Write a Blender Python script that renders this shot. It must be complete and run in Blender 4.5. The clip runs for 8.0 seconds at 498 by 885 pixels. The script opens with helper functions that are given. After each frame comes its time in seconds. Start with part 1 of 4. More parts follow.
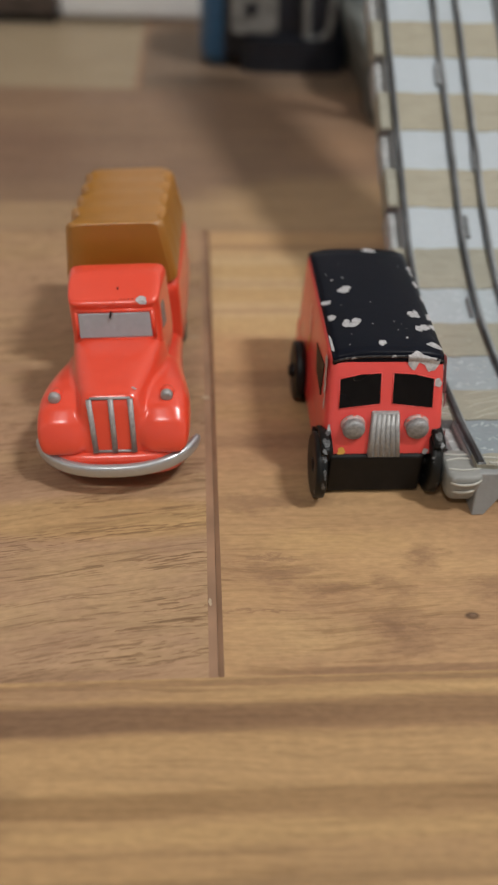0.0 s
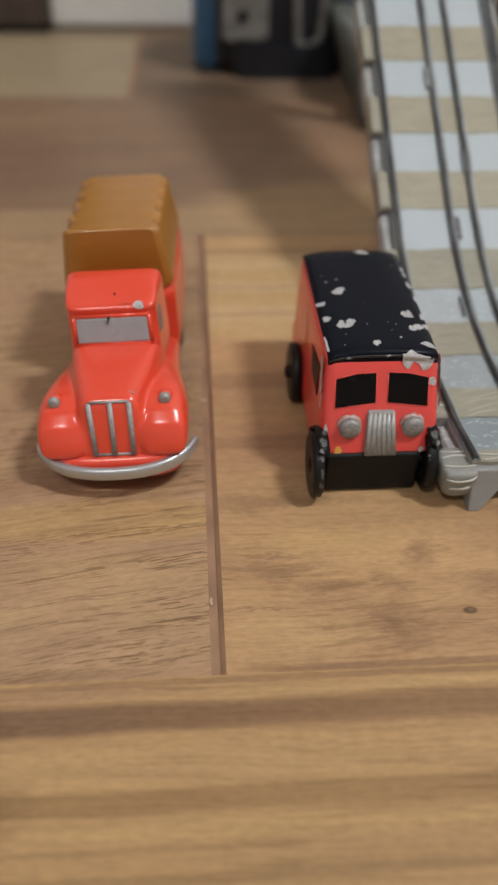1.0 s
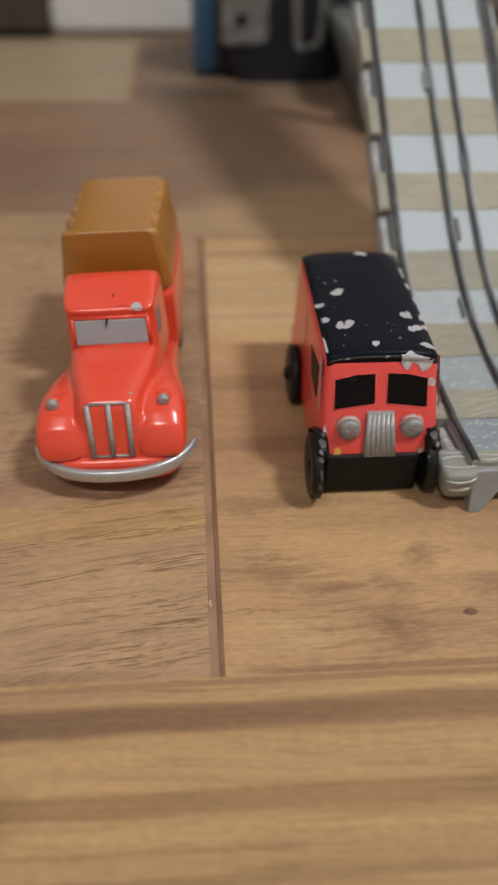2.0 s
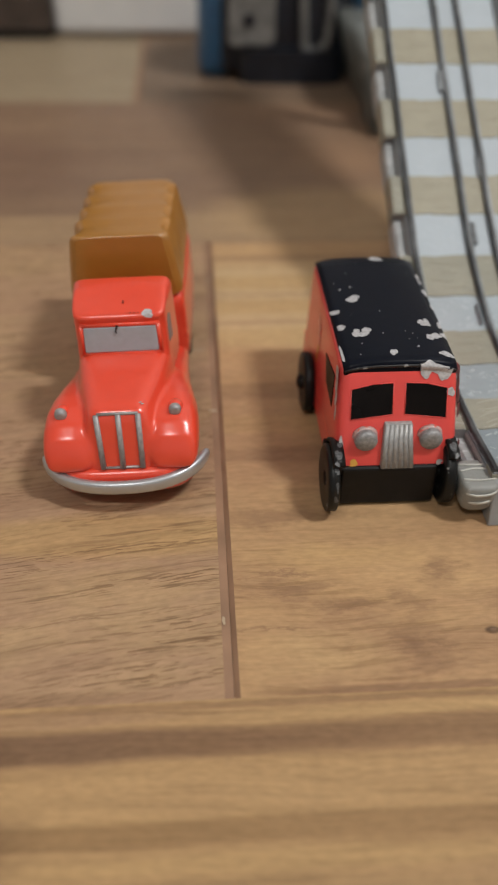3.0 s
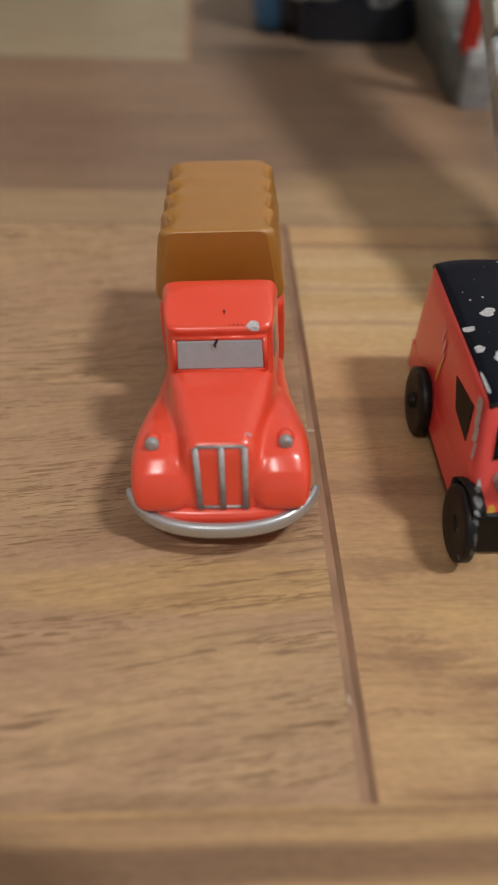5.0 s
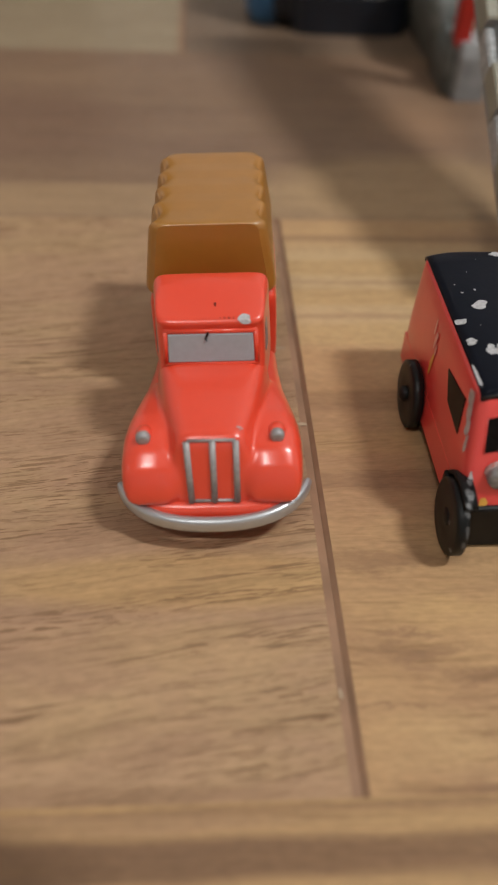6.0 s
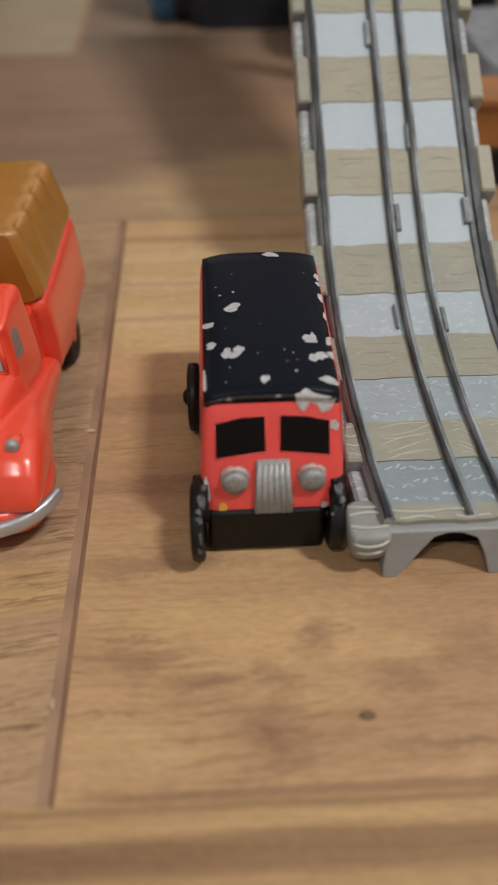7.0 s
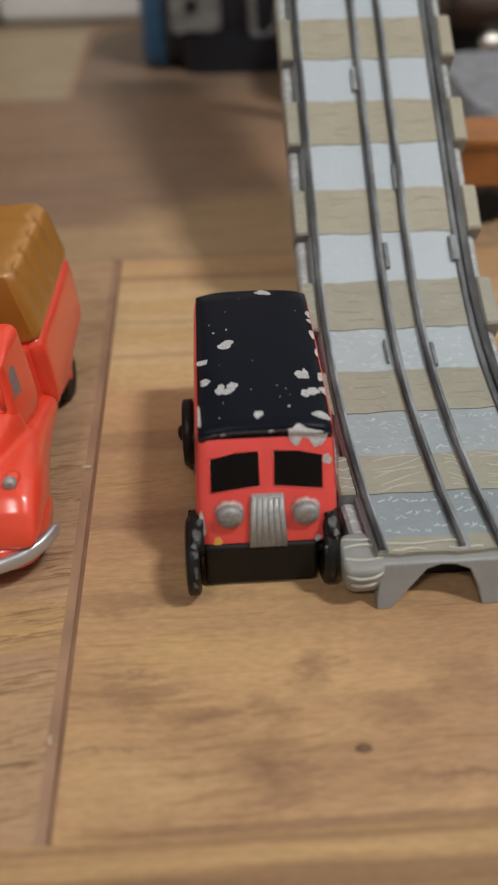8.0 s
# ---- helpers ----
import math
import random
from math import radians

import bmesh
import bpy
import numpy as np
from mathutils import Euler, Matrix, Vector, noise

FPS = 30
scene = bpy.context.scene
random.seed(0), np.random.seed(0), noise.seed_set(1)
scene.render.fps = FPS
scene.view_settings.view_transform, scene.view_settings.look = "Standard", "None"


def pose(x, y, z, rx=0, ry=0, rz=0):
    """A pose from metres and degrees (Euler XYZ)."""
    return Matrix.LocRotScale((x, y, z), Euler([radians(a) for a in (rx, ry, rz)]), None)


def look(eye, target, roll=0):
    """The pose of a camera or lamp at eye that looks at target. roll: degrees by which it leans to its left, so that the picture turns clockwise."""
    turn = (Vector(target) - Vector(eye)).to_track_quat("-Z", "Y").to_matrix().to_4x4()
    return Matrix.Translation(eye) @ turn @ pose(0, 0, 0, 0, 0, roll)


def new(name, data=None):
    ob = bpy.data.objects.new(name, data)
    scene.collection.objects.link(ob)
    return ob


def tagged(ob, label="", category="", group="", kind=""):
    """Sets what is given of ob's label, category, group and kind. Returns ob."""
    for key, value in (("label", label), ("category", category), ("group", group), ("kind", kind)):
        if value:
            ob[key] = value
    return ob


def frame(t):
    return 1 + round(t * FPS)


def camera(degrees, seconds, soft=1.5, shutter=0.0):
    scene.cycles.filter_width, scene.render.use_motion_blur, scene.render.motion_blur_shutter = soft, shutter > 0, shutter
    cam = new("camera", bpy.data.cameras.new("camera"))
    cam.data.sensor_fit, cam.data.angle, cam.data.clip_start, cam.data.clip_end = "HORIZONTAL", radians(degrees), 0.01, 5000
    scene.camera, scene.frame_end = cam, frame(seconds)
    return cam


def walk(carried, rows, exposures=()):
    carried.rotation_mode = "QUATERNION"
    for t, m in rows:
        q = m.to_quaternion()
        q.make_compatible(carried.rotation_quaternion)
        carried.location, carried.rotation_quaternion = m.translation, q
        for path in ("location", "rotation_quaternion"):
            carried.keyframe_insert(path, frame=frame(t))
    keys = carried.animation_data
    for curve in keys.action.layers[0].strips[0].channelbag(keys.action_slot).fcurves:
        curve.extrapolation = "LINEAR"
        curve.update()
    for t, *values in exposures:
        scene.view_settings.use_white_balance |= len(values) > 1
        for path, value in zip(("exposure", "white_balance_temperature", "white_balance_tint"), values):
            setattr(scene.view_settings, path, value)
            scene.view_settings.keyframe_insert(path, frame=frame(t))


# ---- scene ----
cam = camera(34.5, 8.0, soft=2.0, shutter=0.4)
cam.data.dof.use_dof, cam.data.dof.focus_distance, cam.data.dof.aperture_fstop = True, 0.140, 16.0
PATH = [
    (0, (-0.00262, -0.07036, 0.10939), (0.1205, 1.4372, -1.1991), 2.47),
    (0.5, (-0.00040, -0.07350, 0.10956), (0.1154, 1.4403, -1.1924), 1.51),
    (1, (-0.00256, -0.07229, 0.11004), (0.1234, 1.4432, -1.1890), 1.52),
    (1.5, (-0.00201, -0.07251, 0.10961), (0.1208, 1.4471, -1.1849), 1.27),
    (3, (-0.00416, -0.06783, 0.10780), (0.1171, 1.4582, -1.1792), 1.35),
    (3.2, (-0.01100, -0.05910, 0.10460), (0.1050, 1.4675, -1.1815), 1.90),
    (3.5, (-0.01787, -0.04972, 0.10431), (0.0834, 1.4640, -1.1989), 2.16),
    (4, (-0.02092, -0.04216, 0.10289), (0.0621, 1.4330, -1.2451), 2.31),
    (4.5, (-0.02120, -0.04254, 0.10308), (0.0738, 1.4224, -1.2552), 2.51),
    (6, (-0.02049, -0.04234, 0.10256), (0.0992, 1.4076, -1.2698), 2.87),
    (6.5, (-0.00707, -0.03980, 0.10341), (0.0922, 1.4038, -1.2773), 2.23),
    (6.7, (0.00690, -0.04080, 0.10490), (0.0920, 1.3957, -1.2838), 1.05),
    (7, (0.02473, -0.04268, 0.10526), (0.0823, 1.3942, -1.2848), -0.53),
    (7.5, (0.02472, -0.04365, 0.10648), (0.0937, 1.4208, -1.2539), -0.97),
    (8, (0.02496, -0.04403, 0.10678), (0.0964, 1.4490, -1.2220), -0.87),
]
walk(cam, [(t, look(eye, target, roll)) for t, eye, target, roll in PATH])


# ---- world and lamps ----
world = bpy.data.worlds.new("world")
scene.world = world
world.use_nodes = True
world.node_tree.nodes["Background"].inputs[0].default_value = (0.9, 0.92, 1.0, 1)
world.node_tree.nodes["Background"].inputs[1].default_value = 0.05


LAMPS = [((1.18, -0.44, 2.33), 40), ((-0.66, -1.28, 2.33), 16.5)]
for spot, watts in LAMPS:
    panel = bpy.data.lights.new("ceiling_lamp_light", "AREA")
    panel.shape, panel.size, panel.size_y = "RECTANGLE", 0.42, 0.14
    panel.energy, panel.color = watts, (1.0, 0.985, 0.965)
    new("ceiling_lamp_light", panel).location = spot


# ---- materials ----
def nodes_of(name, rough=0.5, metal=0.0):
    m = bpy.data.materials.new(name)
    m.use_nodes = True
    nt = m.node_tree
    b = nt.nodes["Principled BSDF"]
    b.inputs["Roughness"].default_value = rough
    b.inputs["Metallic"].default_value = metal
    return m, nt, b


def noise_of(nt, scale, detail=4.0, rough=0.55, stretch=(1, 1, 1)):
    tc = nt.nodes.new("ShaderNodeTexCoord")
    mp = nt.nodes.new("ShaderNodeMapping")
    mp.inputs["Scale"].default_value = stretch
    nt.links.new(tc.outputs["Object"], mp.inputs["Vector"])
    n = nt.nodes.new("ShaderNodeTexNoise")
    n.inputs["Scale"].default_value = scale
    n.inputs["Detail"].default_value = detail
    n.inputs["Roughness"].default_value = rough
    nt.links.new(mp.outputs["Vector"], n.inputs["Vector"])
    return n


def ramp_of(nt, source, stops):
    r = nt.nodes.new("ShaderNodeValToRGB")
    e = r.color_ramp.elements
    while len(e) < len(stops):
        e.new(0.5)
    for el, (p, c) in zip(e, stops):
        el.position = p
        el.color = (c, c, c, 1) if isinstance(c, (int, float)) else (*c, 1)
    nt.links.new(source, r.inputs["Fac"])
    return r


def mix_of(nt, fac, a, b, blend="MIX"):
    n = nt.nodes.new("ShaderNodeMix")
    n.data_type, n.blend_type = "RGBA", blend
    for sock, v in ((n.inputs[0], fac), (n.inputs[6], a), (n.inputs[7], b)):
        if isinstance(v, bpy.types.NodeSocket):
            nt.links.new(v, sock)
        elif isinstance(v, (int, float)):
            sock.default_value = v if sock.type == "VALUE" else (v, v, v, 1)
        else:
            sock.default_value = (*v, 1)
    return n.outputs[2]


def bump_of(nt, b, source, strength, distance):
    n = nt.nodes.new("ShaderNodeBump")
    n.inputs["Strength"].default_value = strength
    n.inputs["Distance"].default_value = distance
    nt.links.new(source, n.inputs["Height"])
    nt.links.new(n.outputs["Normal"], b.inputs["Normal"])


def paint(name, colour, rough=0.25, coat=0.3, scale=350, vary=0.12, metal=0.0, bump=0.00008, even=False):
    """Glossy toy paint: slightly uneven colour and gloss, faint orange peel."""
    m, nt, b = nodes_of(name, rough, metal)
    n = noise_of(nt, scale, 5)
    big = noise_of(nt, scale * 0.2, 3)
    c = mix_of(nt, ramp_of(nt, n.outputs["Fac"], [(0.3, 0.0), (0.7, 1.0)]).outputs[0],
               [v * (1 - vary) for v in colour], [min(1, v * (1 + vary)) for v in colour])
    nt.links.new(c, b.inputs["Base Color"])
    r = ramp_of(nt, big.outputs["Fac"], [(0.3, rough * 0.8), (0.75, min(1, rough * 1.4))])
    if not even:
        nt.links.new(r.outputs[0], b.inputs["Roughness"])
    b.inputs["Coat Weight"].default_value = coat
    b.inputs["Coat Roughness"].default_value = 0.12
    bump_of(nt, b, n.outputs["Fac"], 0.25, bump)
    return m


def no_shine(m, level):
    m.node_tree.nodes["Principled BSDF"].inputs["Specular IOR Level"].default_value = level
    return m


def worn_paint(name, colour, under, amount=0.6, scale=500, rough=0.3, coat=0.2):
    """Paint with small worn spots that show the cast metal."""
    m, nt, b = nodes_of(name, rough)
    n = noise_of(nt, scale, 6, 0.6)
    big = noise_of(nt, scale * 0.25, 2)
    c0 = mix_of(nt, big.outputs["Fac"], [v * 0.85 for v in colour], [min(1, v * 1.15) for v in colour])
    f = ramp_of(nt, n.outputs["Fac"], [(amount, 0.0), (amount + 0.03, 1.0)]).outputs[0]
    nt.links.new(mix_of(nt, f, c0, under), b.inputs["Base Color"])
    b.inputs["Coat Weight"].default_value = coat
    bump_of(nt, b, n.outputs["Fac"], 0.2, 0.0001)
    return m


def wood_floor(name, light, dark, purple, grain=1.0, tilt=0.0, blots=(), warp=0.005, contrast=1.0, fine=0.6, fleck=0.3, patches=(60, 170), ragged_edge=(0.52, 0.66), lines=0.5, tint=None, hairs=0.3):
    """Printed oak plank: streaks along x, short dark pores, broad tone. blots = (x, y, rx, ry, amount, colour) of its
    figure and of light and shade painted in, at their place in the room.
    """
    m, nt, b = nodes_of(name, 0.42)
    geo = nt.nodes.new("ShaderNodeNewGeometry")
    info = nt.nodes.new("ShaderNodeObjectInfo")
    off = nt.nodes.new("ShaderNodeCombineXYZ")
    nt.links.new(info.outputs["Random"], off.inputs[2])
    scaled = nt.nodes.new("ShaderNodeVectorMath")
    scaled.operation = "SCALE"
    scaled.inputs["Scale"].default_value = 40.0
    nt.links.new(off.outputs[0], scaled.inputs[0])

    def at(vec, scale, rot=0.0, loc=(0, 0, 0)):
        mp = nt.nodes.new("ShaderNodeMapping")
        mp.inputs["Scale"].default_value = scale
        mp.inputs["Rotation"].default_value = (0, 0, rot)
        mp.inputs["Location"].default_value = loc
        nt.links.new(vec, mp.inputs["Vector"])
        return mp.outputs["Vector"]

    def add(a, c):
        n = nt.nodes.new("ShaderNodeVectorMath")
        n.operation = "ADD"
        nt.links.new(a, n.inputs[0])
        nt.links.new(c, n.inputs[1])
        return n.outputs[0]

    def noise_at(vec, detail=3.0, rough=0.55):
        n = nt.nodes.new("ShaderNodeTexNoise")
        n.inputs["Scale"].default_value = 1.0
        n.inputs["Detail"].default_value = detail
        n.inputs["Roughness"].default_value = rough
        nt.links.new(add(vec, scaled.outputs[0]), n.inputs["Vector"])
        return n

    pos = geo.outputs["Position"]
    wob = noise_at(at(pos, (22, 45, 1)), 2)
    cen = nt.nodes.new("ShaderNodeVectorMath")
    cen.operation = "MULTIPLY_ADD"
    nt.links.new(wob.outputs["Color"], cen.inputs[0])
    cen.inputs[1].default_value = (warp, warp, 0)
    cen.inputs[2].default_value = (-warp / 2, -warp / 2, 0)
    p = add(at(pos, (1, 1, 1), -math.atan(tilt)), cen.outputs[0])

    streak = noise_at(at(p, (5, 130, 1)), 4, 0.6).outputs["Fac"]
    broad = noise_at(at(p, (6, 28, 1)), 3).outputs["Fac"]
    thin = noise_at(at(p, (22, 620, 1)), 3, 0.6).outputs["Fac"]
    pores = noise_at(at(p, (230, 2600, 1)), 2, 0.5).outputs["Fac"]
    dens = noise_at(at(p, (20, 210, 1)), 3).outputs["Fac"]
    speck = noise_at(at(p, (500, 1500, 1)), 2).outputs["Fac"]

    def ramp(f, *stops):
        return ramp_of(nt, f, stops).outputs[0]

    c = mix_of(nt, ramp(streak, (0.5 - 0.2 / contrast, 0.0), (0.5 + 0.2 / contrast, 1.0)), dark, light)
    c = mix_of(nt, ramp(broad, (0.48, 0.0), (0.72, 0.8)), c, purple)
    patch = noise_at(at(p, (*patches, 1)), 5, 0.65).outputs["Fac"]
    c = mix_of(nt, ramp(patch, (ragged_edge[0], 0.0), (ragged_edge[1], fleck)), c, [v * 0.78 for v in purple])
    c = mix_of(nt, ramp(patch, (0.34, fleck * 0.8), (0.46, 0.0)), c, [min(1, v * 1.12) for v in light])
    if tint:
        c = mix_of(nt, ramp(noise_at(at(p, (30, 75, 1)), 4, 0.65).outputs["Fac"], (0.44, 0.0), (0.60, tint[1])), c, tint[0])
    edge = noise_at(at(pos, (45, 220, 1)), 4, 0.65)
    rag = nt.nodes.new("ShaderNodeVectorMath")
    rag.operation = "MULTIPLY_ADD"
    nt.links.new(edge.outputs["Color"], rag.inputs[0])
    rag.inputs[1].default_value = (0.014, 0.0018, 0)
    rag.inputs[2].default_value = (-0.007, -0.0009, 0)
    ragged = add(pos, rag.outputs[0])
    tear = noise_at(at(pos, (110, 260, 1)), 5, 0.7)
    tor = nt.nodes.new("ShaderNodeVectorMath")
    tor.operation = "MULTIPLY_ADD"
    nt.links.new(tear.outputs["Color"], tor.inputs[0])
    tor.inputs[1].default_value = (0.024, 0.0095, 0)
    tor.inputs[2].default_value = (-0.012, -0.00475, 0)
    torn = add(pos, tor.outputs[0])
    for x, y, rx, ry, amount, col in blots:
        spot = pos if rx < 0.002 else ragged if rx > 0.028 else torn
        v = at(spot, (1 / rx, 1 / ry, 0), 0, (-x / rx, -y / ry, 0))
        ln = nt.nodes.new("ShaderNodeVectorMath")
        ln.operation = "LENGTH"
        nt.links.new(v, ln.inputs[0])
        f = ramp(ln.outputs["Value"], (0.62 if rx > 0.028 or rx < 0.002 else 0.25, amount), (1.0, 0.0))
        c = mix_of(nt, f, c, col)
    c = mix_of(nt, fine, c, mix_of(nt, 1.0, c, ramp(thin, (0.30, 0.76), (0.5, 1.0), (0.70, 1.12)), "MULTIPLY"))
    # long hair-thin lines that gather in places
    hair = noise_at(at(p, (14, 1500, 1)), 3, 0.6).outputs["Fac"]
    c = mix_of(nt, hairs, c, mix_of(nt, 1.0, c, ramp(hair, (0.34, 0.66), (0.48, 1.0), (0.66, 1.14)), "MULTIPLY"))
    run = noise_at(at(p, (65, 1150, 1)), 2, 0.5).outputs["Fac"]
    where = noise_at(at(p, (22, 70, 1)), 3, 0.6).outputs["Fac"]
    both = nt.nodes.new("ShaderNodeMath")
    both.operation = "MULTIPLY"
    nt.links.new(ramp(run, (0.58, 0.0), (0.64, 1.0)), both.inputs[0])
    nt.links.new(ramp(where, (0.44, 0.0), (0.58, lines)), both.inputs[1])
    c = mix_of(nt, both.outputs[0], c, (dark[0] * 0.50, dark[1] * 0.47, dark[2] * 0.42))
    pf = ramp(pores, (0.55, 0.0), (0.59, 1.0))
    df = ramp(patch if fleck > 0.5 else dens, (0.42, 0.10 * grain), (0.60, 0.75 * grain))
    mul = nt.nodes.new("ShaderNodeMath")
    mul.operation = "MULTIPLY"
    nt.links.new(pf, mul.inputs[0])
    nt.links.new(df, mul.inputs[1])
    c = mix_of(nt, mul.outputs[0], c, (dark[0] * 0.52, dark[1] * 0.47, dark[2] * 0.40))
    c = mix_of(nt, 1.0, c, ramp(speck, (0.3, 0.90), (0.7, 1.08)), "MULTIPLY")
    nt.links.new(c, b.inputs["Base Color"])
    nt.links.new(ramp(pores, (0.4, 0.40), (0.7, 0.58)), b.inputs["Roughness"])
    b.inputs["Specular IOR Level"].default_value = 0.24
    bump_of(nt, b, pores, 0.16, 0.0003)
    return m


RED_TRUCK = paint("truck_red_enamel", (0.79, 0.070, 0.033), 0.28, 0.6, vary=0.012, bump=0.000008, even=True)
RED_TRUCK.node_tree.nodes["Principled BSDF"].inputs["Coat Roughness"].default_value = 0.2
CANVAS = paint("tan_canvas_plastic", (0.375, 0.162, 0.020), 0.33, 0.25, 260, 0.05)
no_shine(CANVAS, 1.0)
SILVER = paint("silver_paint", (0.51, 0.535, 0.56), 0.34, 0.2, 900, 0.03, metal=0.7, bump=0.00001, even=True)
DULL_SILVER = paint("dull_silver_paint", (0.34, 0.33, 0.33), 0.45, 0.0, 1200, 0.2, metal=0.3)
GRILLE = paint("cast_grille_silver", (0.33, 0.33, 0.325), 0.45, 0.0, 1500, 0.15, metal=0.3)
RED_VAN = worn_paint("van_red_enamel", (0.74, 0.072, 0.062), (0.35, 0.33, 0.33), 0.78, 420, 0.32, 0.35)
BLACK_ROOF = worn_paint("roof_black_enamel", (0.0065, 0.008, 0.0135), (0.40, 0.38, 0.40), 0.77, 900, 0.3, 0.0)
no_shine(BLACK_ROOF, 0.08)
BLACK = no_shine(paint("black_plastic", (0.006, 0.006, 0.006), 0.45, 0.0, 600, 0.25), 0.25)
SCREEN = paint("silver_grey_screen_paint", (0.37, 0.415, 0.45), 0.4, 0.0, 900, 0.05)
SIDE_GLASS = paint("worn_side_window_paint", (0.23, 0.165, 0.155), 0.45, 0.0, 1200, 0.2)
GLASS_BLACK = no_shine(paint("black_window_paint", (0.004, 0.003, 0.003), 0.3, 0.0, 500, 0.2), 0.15)
CHIP = paint("bare_cast_metal", (0.48, 0.48, 0.49), 0.5, 0.0, 1500, 0.25, metal=0.25)
WORN_EDGE = worn_paint("worn_black_edge", (0.010, 0.010, 0.011), (0.34, 0.34, 0.34), 0.56, 380, 0.35)
TYRE = no_shine(worn_paint("black_wheel_plastic", (0.006, 0.007, 0.007), (0.30, 0.31, 0.31), 0.66, 420, 0.4, 0.0), 0.3)
LAMP_GREY = paint("dull_lamp_grey", (0.28, 0.28, 0.28), 0.42, 0.0, 1500, 0.3, metal=0.2)
PALE_RED = paint("rubbed_red_paint", (0.74, 0.34, 0.29), 0.45, 0.0, 600, 0.15)
LAMP_RIM = worn_paint("worn_lamp_collar", (0.47, 0.33, 0.31), (0.62, 0.12, 0.09), 0.55, 700, 0.4)
SCUFF = paint("scuffed_plastic", (0.075, 0.078, 0.08), 0.4, 0.0, 2500, 0.7)
YELLOW = paint("yellow_mark", (0.65, 0.33, 0.05), 0.4)


def stone(name, base, fleck, dirt, amount=0.62, rough=0.5, size=900):
    """Moulded track paint: flecks of lighter paint and a grey wash."""
    m, nt, b = nodes_of(name, rough)
    n = noise_of(nt, size, 2, 0.5, (1, 1.5, 1))
    n2 = noise_of(nt, 160, 4)
    wood = noise_of(nt, 150, 3, 0.5, (0.35, 3.5, 1))
    c = mix_of(nt, ramp_of(nt, n2.outputs["Fac"], [(0.35, 0.0), (0.75, 0.6)]).outputs[0], base, dirt)
    c = mix_of(nt, ramp_of(nt, n.outputs["Fac"], [(amount, 0.0), (amount + 0.06, 0.6)]).outputs[0], c, fleck)
    c = mix_of(nt, ramp_of(nt, wood.outputs["Fac"], [(0.45, 0.0), (0.5, 0.25), (0.55, 0.0)]).outputs[0], c, dirt)
    nt.links.new(c, b.inputs["Base Color"])
    bump_of(nt, b, n.outputs["Fac"], 0.35, 0.0003)
    return m


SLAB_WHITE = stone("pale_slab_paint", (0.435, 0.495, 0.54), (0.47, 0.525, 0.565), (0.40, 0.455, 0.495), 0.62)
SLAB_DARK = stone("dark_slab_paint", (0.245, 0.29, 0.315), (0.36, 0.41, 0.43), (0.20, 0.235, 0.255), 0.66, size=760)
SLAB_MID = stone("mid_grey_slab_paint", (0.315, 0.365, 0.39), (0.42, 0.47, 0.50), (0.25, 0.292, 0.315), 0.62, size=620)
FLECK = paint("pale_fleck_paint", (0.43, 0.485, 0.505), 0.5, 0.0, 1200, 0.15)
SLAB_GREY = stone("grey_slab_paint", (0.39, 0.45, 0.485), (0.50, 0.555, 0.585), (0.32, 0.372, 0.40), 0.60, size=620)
TAN = stone("tan_sleeper_paint", (0.35, 0.328, 0.248), (0.39, 0.365, 0.28), (0.29, 0.27, 0.20), 0.66)
TAN_GREY = stone("worn_tan_sleeper_paint", (0.315, 0.308, 0.245), (0.385, 0.377, 0.31), (0.24, 0.236, 0.19), 0.64)
TRACK_GREY = stone("grey_track_plastic", (0.29, 0.30, 0.298), (0.43, 0.445, 0.445), (0.235, 0.243, 0.243), 0.68, 0.42)
SIDE_STONE = stone("mottled_side_stone", (0.40, 0.42, 0.425), (0.62, 0.64, 0.64), (0.17, 0.18, 0.18), 0.55)
END_GREY = stone("grey_end_paint", (0.275, 0.282, 0.265), (0.35, 0.352, 0.335), (0.20, 0.202, 0.19), 0.66)
def rail_paint(name, dark, light, low, high):
    """Grey moulded rail: dark wash that comes and goes along its length."""
    m, nt, b = nodes_of(name, 0.42)
    run = noise_of(nt, 60, 4, 0.6, (4, 1, 1))
    fine = noise_of(nt, 900, 3, 0.6, (1, 0.3, 1))
    c = mix_of(nt, ramp_of(nt, run.outputs["Fac"], [(low, 0.0), (high, 1.0)]).outputs[0], dark, light)
    c = mix_of(nt, 1.0, c, ramp_of(nt, fine.outputs["Fac"], [(0.3, 0.75), (0.7, 1.2)]).outputs[0], "MULTIPLY")
    nt.links.new(c, b.inputs["Base Color"])
    bump_of(nt, b, fine.outputs["Fac"], 0.3, 0.0002)
    return m


RAIL = rail_paint("grey_rail_paint", (0.10, 0.11, 0.116), (0.33, 0.36, 0.38), 0.36, 0.64)
RAIL_WORN = rail_paint("worn_dark_rail_paint", (0.060, 0.066, 0.070), (0.21, 0.23, 0.245), 0.40, 0.70)
RAIL_SIDE = rail_paint("dark_ridge_paint", (0.020, 0.022, 0.024), (0.13, 0.14, 0.148), 0.45, 0.72)
EDGE_CHIP = paint("pale_core_board", (0.44, 0.34, 0.23), 0.6, 0.0)
GROOVE = paint("worn_groove", (0.265, 0.248, 0.190), 0.6, 0.0)
GRAIN_DULL = paint("dull_grain_line", (0.40, 0.392, 0.325), 0.5, 0.0)
GRAIN_LINE = paint("pale_grain_line", (0.48, 0.478, 0.435), 0.5, 0.0)

